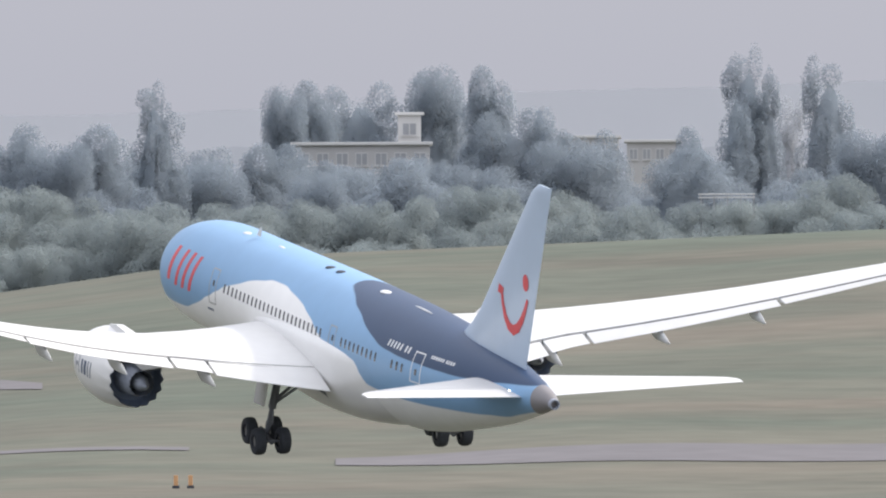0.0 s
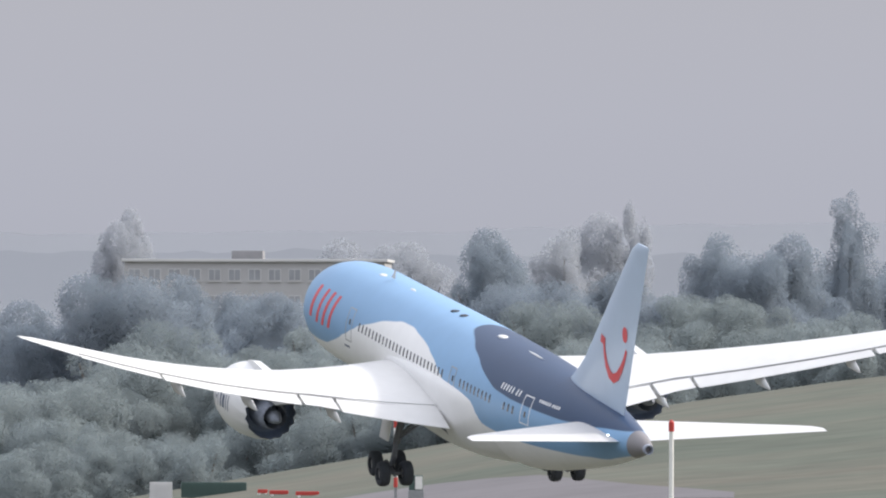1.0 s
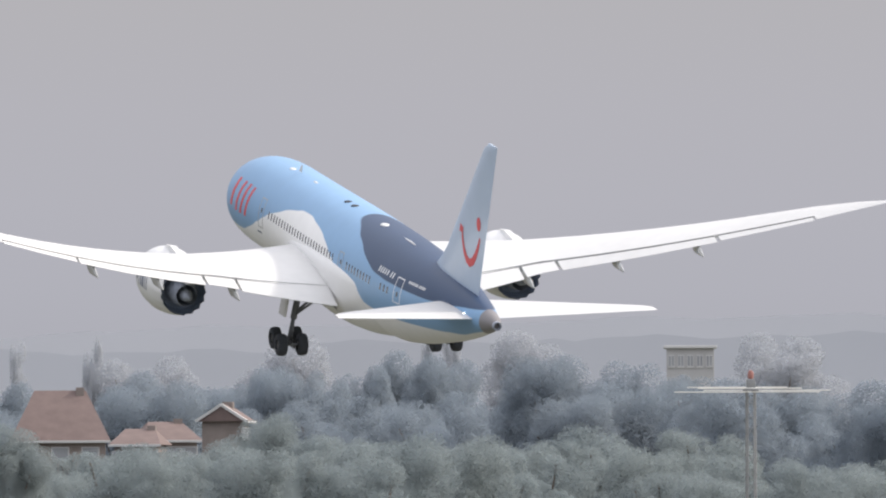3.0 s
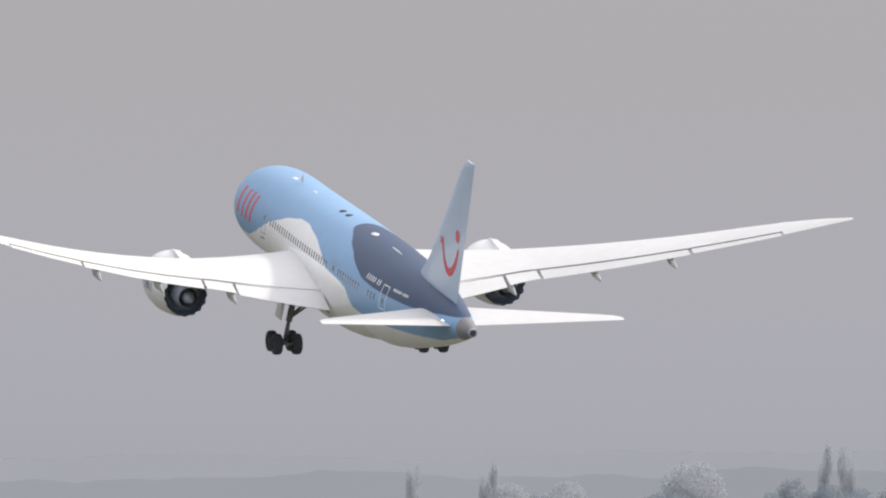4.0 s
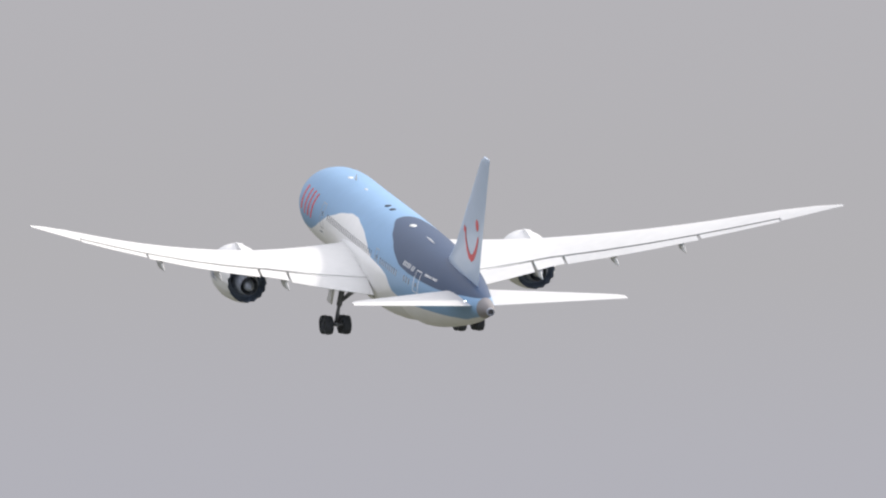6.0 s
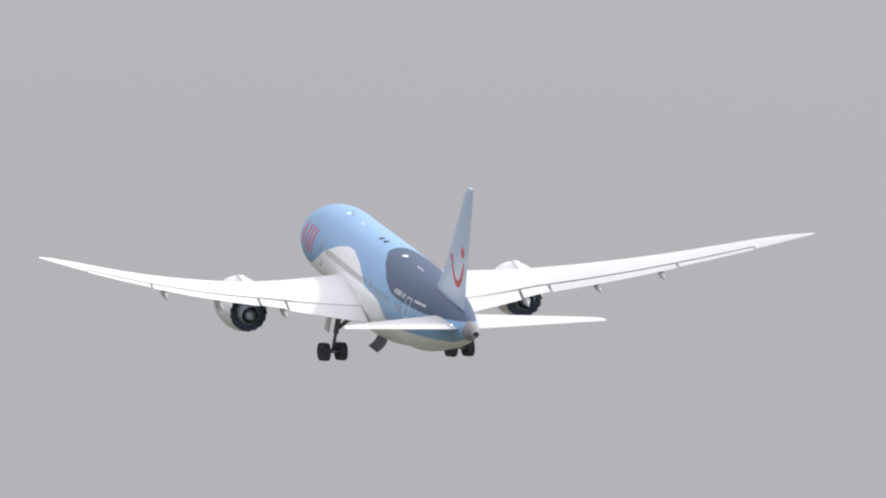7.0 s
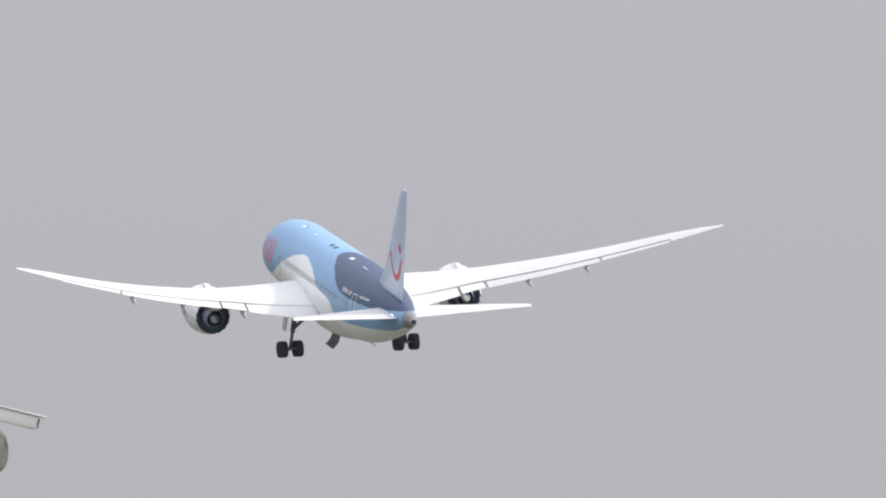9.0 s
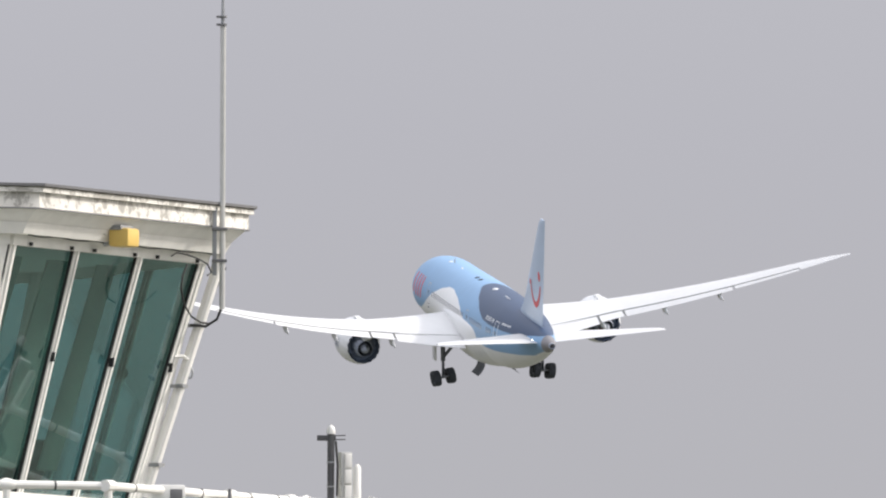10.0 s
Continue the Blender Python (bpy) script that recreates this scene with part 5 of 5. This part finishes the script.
        for j in range(3):
            u0, u1 = j / 3 * 2 - 1, (j + 1) / 3 * 2 - 1
            g = []
            for dd in (-0.02, -0.012):
                g.append([on_face(k, A_TOP + dd, u0 * (A_TOP * t - 0.06), Z_TOP), on_face(k, A_TOP + dd, u1 * (A_TOP * t - 0.06), Z_TOP), on_face(k, A_LOW + dd, u1 * (A_LOW * t - 0.06), Z_LOW), on_face(k, A_LOW + dd, u0 * (A_LOW * t - 0.06), Z_LOW)])
            pane = mesh_part("window_pane", *loft(g), CAB_GLASS, tower, "green tinted pane", smooth=False)
            pane.visible_shadow = False
            # catches on the mullions
            mesh_part("window_catch", *face_bar(k, (A_TOP + A_LOW) / 2 + 0.065, u1 * ((A_TOP + A_LOW) / 2 * t - 0.06) - 0.03, 14.725, (A_TOP + A_LOW) / 2 + 0.075, u1 * ((A_TOP + A_LOW) / 2 * t - 0.06) - 0.03, 14.80, 0.022, 0.02), CABLE, tower, smooth=False)
            for q in (0.18, 0.82):
                h = (u0 + (u1 - u0) * q) * (A_TOP * t - 0.06)
                mesh_part("hinge_clip", *face_bar(k, A_TOP + 0.08, h, 15.62, A_TOP + 0.08, h, 15.65, 0.02, 0.014), CABLE, tower, smooth=False)
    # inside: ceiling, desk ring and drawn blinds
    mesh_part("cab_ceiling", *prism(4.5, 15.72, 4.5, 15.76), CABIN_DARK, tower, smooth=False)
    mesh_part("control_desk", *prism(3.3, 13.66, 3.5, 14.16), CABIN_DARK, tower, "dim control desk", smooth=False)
    for k, h, w in ((0, -0.9, 0.32), (0, 0.1, 0.5), (0, 0.95, 0.26), (7, 1.0, 0.4), (7, -0.6, 0.7), (3, 0.2, 0.9), (4, -0.5, 0.8), (2, 0.3, 0.6)):
        folds = []
        n = 9
        for zz, a in ((15.58, A_TOP - 0.42), (13.9, A_LOW - 0.42)):
            folds.append([on_face(k, a + (0.03 if i % 2 else -0.03), h + w * (i / (n - 1) - 0.5), zz) for i in range(n)] + [on_face(k, a - 0.05, h + w * (0.5 - i / (n - 1)), zz) for i in range(n)])
        mesh_part("blind", *loft(folds), BLIND, tower, "pale green hanging blind", smooth=False)
    for k, h, w, up in ((0, -1.2, 0.5, 0.34), (0, -0.45, 0.55, 0.30), (0, 0.35, 0.42, 0.22), (0, 1.0, 0.3, 0.30), (7, -0.8, 0.6, 0.34), (7, 0.4, 0.5, 0.3), (7, 1.15, 0.45, 0.42)):
        mesh_part("desk_screen", *loft([[on_face(k, 3.36 + a, h + b, z) for a, b in ((0, -w / 2), (0, w / 2), (0.05, w / 2), (0.05, -w / 2))] for z in (14.17, 14.17 + up)]), CABLE, tower, "dark desk screen", smooth=False)
    # felt lip and drip edge along the roof
    for k in range(8):
        mesh_part("roof_lip", *loft([[on_face(k, a, sgn * a * t, z) for a, z in ((4.975, 16.084), (5.014, 16.080), (5.016, 16.102), (4.975, 16.106))] for sgn in (-1, 1)]), GAP, tower, "dark felt roof lip", smooth=False)
        mesh_part("drip_edge", *loft([[on_face(k, a, sgn * a * t, z) for a, z in ((4.951, 15.897), (4.960, 15.897), (4.960, 15.908), (4.951, 15.908))] for sgn in (-1, 1)]), GAP, tower, smooth=False)
    # lamp under the eaves
    lamp = mesh_part("eaves_lamp", *moved(box((-0.115, -0.09, -0.075), (0.115, 0.09, 0.075), 0.025), Matrix.Translation(on_face(0, 4.90, -0.30, 15.74)) @ Matrix.Rotation(radians(FACE[0]), 4, "Z")), YELLOW, tower, "yellow box lamp under the eaves")
    mesh_part("lamp_hood", *moved(box((-0.125, -0.05, 0.06), (0.125, 0.11, 0.10), 0.012), Matrix.Translation(on_face(0, 4.88, -0.30, 15.74)) @ Matrix.Rotation(radians(FACE[0]), 4, "Z")), GALV, lamp)
    mesh_part("lamp_bracket", *tube([on_face(0, 4.72, -0.30, 15.70), on_face(0, 4.85, -0.30, 15.72)], 0.03, 8), GALV, lamp)
    mesh_part("conduit", *tube([on_face(0, 4.785, -1.7, 15.86), on_face(0, 4.785, -0.75, 15.86), on_face(0, 4.785, -0.66, 15.80), on_face(0, 4.80, -0.45, 15.76)], 0.008, 6), POLE_GREY, tower)
    mesh_part("wire_strand", *tube([on_face(0, 4.735, h, 15.70 + 0.006 * math.sin(h * 9)) for h in np.linspace(-1.8, 1.8, 24)], 0.006, 5), CABLE, tower)
    # pipe down the corner
    mesh_part("downpipe", *tube([on_face(0, 4.74, 4.74 * t + 0.04, 15.87), on_face(0, A_TOP + 0.08, A_TOP * t + 0.05, 15.5), on_face(0, A_LOW + 0.1, A_LOW * t + 0.05, 13.7)], 0.045, 10), CREAM, tower, "cream downpipe along the corner")
    for zz in (15.1, 14.6, 13.95):
        q = (zz - Z_LOW) / (Z_TOP - Z_LOW)
        a = A_LOW + (A_TOP - A_LOW) * q
        mesh_part("pipe_clip", *face_bar(0, a + 0.1, a * t + 0.05, zz, a + 0.1, a * t + 0.05, zz + 0.03, 0.12, 0.06), GALV, tower, smooth=False)
    # cable hanging in a loop from the window head to the aerial, and a thin one down the corner
    loop = [(1.16, 15.587), (1.07, 15.494), (1.04, 15.384), (1.1, 15.255), (1.24, 15.163), (1.42, 15.121), (1.6, 15.116), (1.75, 15.153), (1.84, 15.241)]
    head = [(0.85, 15.642), (0.95, 15.674), (1.16, 15.665), (1.37, 15.642), (1.56, 15.605), (1.64, 15.541), (1.56, 15.513)]
    for way, rad in ((loop, 0.0085), (head, 0.007)):
        pts = [on_face(0, 4.80, h, z) for h, z in way]
        mesh_part("looped_cable", *tube(pts, rad, 6), CABLE, tower, "black looped cable")
    mesh_part("corner_cable", *tube([on_face(0, 4.74, 4.74 * t + 0.10, 15.6), on_face(0, 4.52, 4.52 * t + 0.11, 15.1), on_face(0, 4.32, 4.32 * t + 0.11, 14.4)], 0.005, 5), CABLE, tower)
    hook = [on_face(0, 4.42, 1.74, 14.85), on_face(0, 4.48, 1.79, 14.86), on_face(0, 4.50, 1.85, 14.83), on_face(0, 4.50, 1.88, 14.77)]
    mesh_part("corner_hook", *tube(hook, 0.016, 8), CREAM, tower)
    ring = [hook[-1] + Vector((0.020 * math.sin(k * math.pi / 6), 0, -0.045 + 0.045 * math.cos(k * math.pi / 6))) for k in range(13)]
    mesh_part("hook_ring", *tube(ring, 0.007, 6), GALV, tower)
    # gallery rail
    AR, ZR = 5.72, 13.635
    for k in range(8):
        mesh_part("top_rail", *tube([on_face(k, AR, -AR * t, ZR), on_face(k, AR, AR * t, ZR)], 0.035, 10), CREAM, tower, "cream pipe handrail")
        mesh_part("mid_rail", *tube([on_face(k, AR, -AR * t, ZR - 0.45), on_face(k, AR, AR * t, ZR - 0.45)], 0.03, 8), CREAM, tower)
        for j in range(4):
            h = AR * t * (j / 2 - 1)
            mesh_part("rail_post", *tube([on_face(k, AR, h, 12.5), on_face(k, AR, h, ZR)], 0.033, 8), CREAM, tower)
            mesh_part("rail_joint", *tube([on_face(k, AR, h - 0.07, ZR), on_face(k, AR, h + 0.07, ZR)], 0.05, 10), CREAM, tower)
        mesh_part("rail_post", *tube([on_face(k, AR, 1.5, 12.5), on_face(k, AR, 1.5, ZR)], 0.033, 8), CREAM, tower)
        mesh_part("rail_joint", *tube([on_face(k, AR, 1.44, ZR), on_face(k, AR, 1.5, ZR), on_face(k, AR, 1.56, ZR)], [0.038, 0.056, 0.038], 10), CREAM, tower)
        mesh_part("cable_tray", *face_bar(k, AR - 0.2, -0.35, 13.50, AR - 0.2, 1.1, 13.49, 0.03, 0.03), GAP, tower, "dark cable tray under the rail", smooth=False)
        for h in (-1.9, -0.6, 0.35, 0.9, 1.9):
            mesh_part("cable_tie", *tube([on_face(k, AR, h, ZR), on_face(k, AR, h + 0.014, ZR)], 0.039, 10), CABLE, tower)
        for j in range(28):
            h = AR * t * (j / 14 - 0.97)
            mesh_part("mesh_bar", *tube([on_face(k, AR - 0.03, h, 12.5), on_face(k, AR - 0.03, h, ZR - 0.5)], 0.006, 4), GALV, tower)
    return tower


TOWER = control_tower()
TOWER_M = TOWER.matrix_basis.copy()


def tower_thing(name, label, category, lx, ly, lz, turn=0.0, group=""):
    ob = tagged(new(name), label, category, group)
    ob.matrix_basis = TOWER_M @ pose(lx, ly, lz, 0, 0, turn)
    return ob


def ly_rail(lx):
    """Depth of the rail's right-hand side at a lateral place."""
    q = radians(FACE[0])
    return -math.cos(q) * 5.72 + math.sin(q) * (lx - math.sin(q) * 5.72) / math.cos(q)


# tall aerial on the roof corner
aerial = tower_thing("roof_aerial", "tall grey aerial pole clamped to the tower roof", "aerial", 5.10, -1.0, 0)
mesh_part("pole", *tube([(0.012, 0, 15.22), (0.012, 0, 17.55)], 0.024, 12), POLE_GREY, aerial)
mesh_part("whip", *tube([(0.01, 0, 17.55), (0.01, 0, 17.75), (0.01, 0, 18.6)], [0.016, 0.012, 0.008], 8), GALV, aerial)
for zz in (17.555, 17.62):
    mesh_part("collar", *tube([(0, 0, zz), (0, 0, zz + 0.016)], 0.045, 12), GAP, aerial)
for zz in (15.62, 15.88):
    mesh_part("clamp", *box((-0.075, -0.04, zz - 0.012), (0.05, 0.04, zz + 0.012), 0.005), GAP, aerial)
mesh_part("flat_bracket", *box((-0.07, -0.01, 15.5), (-0.035, 0.01, 16.06), 0.004), GALV, aerial)
mesh_part("feed_cable", *tube([(0, 0, 15.22), (-0.03, 0, 15.14), (-0.12, 0, 15.08), (-0.25, 0.02, 15.09)], 0.011, 6), CABLE, aerial)

# aerials on the gallery rail
dark_post = tower_thing("signal_post", "dark post with short crossbar and white dome", "post", 6.02, ly_rail(6.02), 0.15)
mesh_part("post", *tube([(0, 0, 12.35), (0, 0, 14.07)], 0.03, 10), POST_DARK, dark_post)
mesh_part("crossbar", *box((-0.115, -0.02, 14.005), (0.04, 0.02, 14.05), 0.006), POST_DARK, dark_post)
for zz in (14.012, 14.045):
    mesh_part("dipole_rod", *tube([(-0.03, -0.01, zz), (0.12, -0.01, zz + 0.004)], 0.005, 6), POST_DARK, dark_post)
for zz in (13.45, 13.62, 13.82):
    mesh_part("band_clip", *tube([(0, 0, zz), (0, 0, zz + 0.014)], 0.036, 10), GALV, dark_post)
rings = [[(q * math.cos(k * math.pi / 8), q * math.sin(k * math.pi / 8), 14.06 + zz) for k in range(16)] for q, zz in ((0.035, 0.0), (0.037, 0.03), (0.025, 0.06), (0.006, 0.075))]
mesh_part("dome", *loft(rings), POST_WHITE, dark_post, "white dome")
mesh_part("cable", *tube([(0.04, 0, 14.0), (0.055, -0.02, 13.8), (0.05, -0.03, 13.55)], 0.01, 6), CABLE, dark_post)
panel = tower_thing("panel_aerial", "upright grey panel aerial on the gallery rail", "aerial", 6.14, ly_rail(6.14), 0.15, 20)
mesh_part("panel", *box((-0.05, -0.05, 13.5), (0.05, 0.05, 13.92), 0.008), POLE_GREY, panel)
for k in range(3):
    mesh_part("radome_section", *box((-0.02, -0.062, 13.53 + 0.13 * k), (0.04, -0.045, 13.645 + 0.13 * k), 0.004), POST_WHITE, panel)
mesh_part("mount", *tube([(0, 0, 12.35), (0, 0, 13.5)], 0.02, 8), GALV, panel)
tube_aerial = tower_thing("tube_aerial", "white tube aerial on the gallery rail", "aerial", 6.25, ly_rail(6.25), 0.15)
mesh_part("radome", *tube([(0, 0, 13.5), (0, 0, 13.8), (0, 0, 13.83)], [0.034, 0.034, 0.014], 14), POST_WHITE, tube_aerial)
mesh_part("mount", *tube([(0, 0, 12.35), (0, 0, 13.5)], 0.02, 8), GALV, tube_aerial)


DRUM_GREY = material("grey_cast_drum", (0.145, 0.145, 0.14), 0.5, 0.3, vary=0.25, grain=9, bump=0.004)
DRUM_GLASS = material("grey_lamp_glass", (0.21, 0.225, 0.24), 0.12, vary=0.2, grain=6)


def floodlight(lx, dz, turn, size=1.0):
    ob = tower_thing("floodlight", "grey drum floodlight with a side glass hung on the gallery rail", "floodlight", lx, ly_rail(lx) - 0.12, 13.37 + dz, turn, "gallery floodlights")
    ob.matrix_basis = ob.matrix_basis @ Matrix.Scale(size, 4)
    rings = [[(xx, q * math.cos(k * math.pi / 8), q * math.sin(k * math.pi / 8)) for k in range(16)]
             for q, xx in ((0.035, -0.275), (0.06, -0.265), (0.165, -0.12), (0.178, -0.1), (0.178, 0.21), (0.186, 0.21), (0.186, 0.24), (0.15, 0.255), (0.05, 0.262))]
    mesh_part("drum", *loft(rings), DRUM_GREY, ob, "grey metal drum", smooth=False)
    # side glass in its pale frame, following the drum
    def patch(x0, x1, a0, a1, r0, r1):
        turns = [radians(a0 + (a1 - a0) * k / 8) for k in range(9)]
        return loft([[(x0, -r0 * math.cos(a), r0 * math.sin(a)), (x1, -r0 * math.cos(a), r0 * math.sin(a)), (x1, -r1 * math.cos(a), r1 * math.sin(a)), (x0, -r1 * math.cos(a), r1 * math.sin(a))] for a in turns])
    mesh_part("glass_frame", *join(patch(-0.05, -0.03, -38, 62, 0.17, 0.194), patch(0.185, 0.205, -38, 62, 0.17, 0.194), patch(-0.05, 0.205, 56, 62, 0.17, 0.196), patch(-0.05, 0.205, -38, -33, 0.17, 0.192)), POST_WHITE, ob, "pale glass frame", smooth=False)
    mesh_part("lens", *patch(-0.03, 0.185, -33, 56, 0.17, 0.184), DRUM_GLASS, ob, "dusty glass", smooth=False)
    mesh_part("top_hood", *patch(-0.1, 0.21, 66, 116, 0.175, 0.20), POST_WHITE, ob, "pale hood")
    mesh_part("bracket_arm", *tube([(-0.20, -0.17, 0.16), (-0.14, -0.19, 0.02), (-0.08, -0.185, -0.06)], [0.022, 0.026, 0.03], 6), GAP, ob, "dark swivel arm")
    mesh_part("pivot_knob", *tube([(-0.08, -0.17, -0.05), (-0.08, -0.215, -0.05)], 0.035, 10), DRUM_GREY, ob)
    for sx in (-0.05, 0.16):
        mesh_part("hanger", *tube([(sx, 0, 0.16), (sx, 0, 0.285)], 0.014, 6), GAP, ob)
    mesh_part("ballast_box", *box((-0.1, 0.06, -0.27), (0.12, 0.2, -0.17), 0.015), DRUM_GREY, ob)


for lx, dz, turn, size in ((4.95, -0.01, 4, 1.1), (5.65, -0.01, -14, 1.03), (6.19, -0.06, -34, 0.95)):
    floodlight(lx, dz, turn, size)

cctv = tower_thing("security_camera", "white box security camera on an arm at the rail end", "camera", 6.52, ly_rail(6.2) - 0.1, 13.59)
tilt = Matrix.Rotation(radians(14), 4, "Y")
mesh_part("housing", *moved(box((-0.21, -0.06, -0.055), (0.2, 0.06, 0.055), 0.02), tilt), POST_WHITE, cctv)
mesh_part("sunshield", *moved(box((-0.2, -0.075, 0.056), (0.26, 0.075, 0.07), 0.006), tilt), POST_WHITE, cctv)
mesh_part("lens_glass", *moved(box((0.195, -0.045, -0.04), (0.215, 0.045, 0.04), 0.005), tilt), GAP, cctv)
mesh_part("arm", *tube([(-0.15, 0, -0.03), (-0.19, 0, -0.12), (-0.22, 0, -0.30), (-0.32, 0.05, -0.34)], 0.03, 8), POST_WHITE, cctv)
camera_two = tower_thing("security_camera", "small white camera under the handrail", "camera", 6.15, ly_rail(6.15) - 0.3, 13.44, 20)
mesh_part("housing", *moved(box((-0.13, -0.04, -0.035), (0.13, 0.04, 0.035), 0.012), tilt), POST_WHITE, camera_two)
mesh_part("bracket", *tube([(-0.1, 0, 0.02), (-0.12, 0.1, 0.1), (-0.12, 0.2, 0.2)], 0.015, 6), POST_WHITE, camera_two)
box_lamp = tower_thing("junction_box", "pale box with dark glass on the handrail", "box", 4.61, ly_rail(4.61) - 0.05, 13.61, 10)
mesh_part("case", *box((-0.16, -0.08, -0.06), (0.13, 0.08, 0.07), 0.02), POST_WHITE, box_lamp)
mesh_part("front_glass", *box((0.0, -0.09, -0.045), (0.1, -0.07, 0.035), 0.004), GAP, box_lamp)



def motions():
    """Everything that moves: the airliner, its bogies levelling, its belly doors opening, its legs folding in."""
    walk(AIRLINER, [(k / 4, flight(k / 4)) for k in range(41)])
    for bogie, foot, hip, side, strut, leg_door in BOGIES:
        def swing(t):
            a = lerp_table([(9.0, 0), (9.4, 1.2), (9.7, 4), (10, 8)], t)
            return Matrix.Translation(hip) @ Matrix.Rotation(side * radians(a), 4, "Y") @ Matrix.Translation(-hip)
        times = (0, 9.0, 9.4, 9.7, 10)
        for ob in (strut, leg_door):
            walk(ob, [(t, swing(t)) for t in times])
        tilt_rows = [(0, 14), (1.5, 13), (3.2, 6), (4.6, -6), (6, -8), (9.0, -8), (9.4, -8), (9.7, -8), (10, -8)]
        walk(bogie, [(t, swing(t) @ Matrix.Translation(foot) @ Matrix.Rotation(radians(a), 4, "X")) for t, a in tilt_rows])
    for door, side in BELLY_DOORS:
        walk(door, [(t, Matrix.Translation((side * 1.25, 1.2, -3.3)) @ Matrix.Rotation(side * radians(a), 4, "Y")) for t, a in ((0, 0), (6.1, 0), (6.6, 45), (7.2, 97), (10, 97))])


motions()
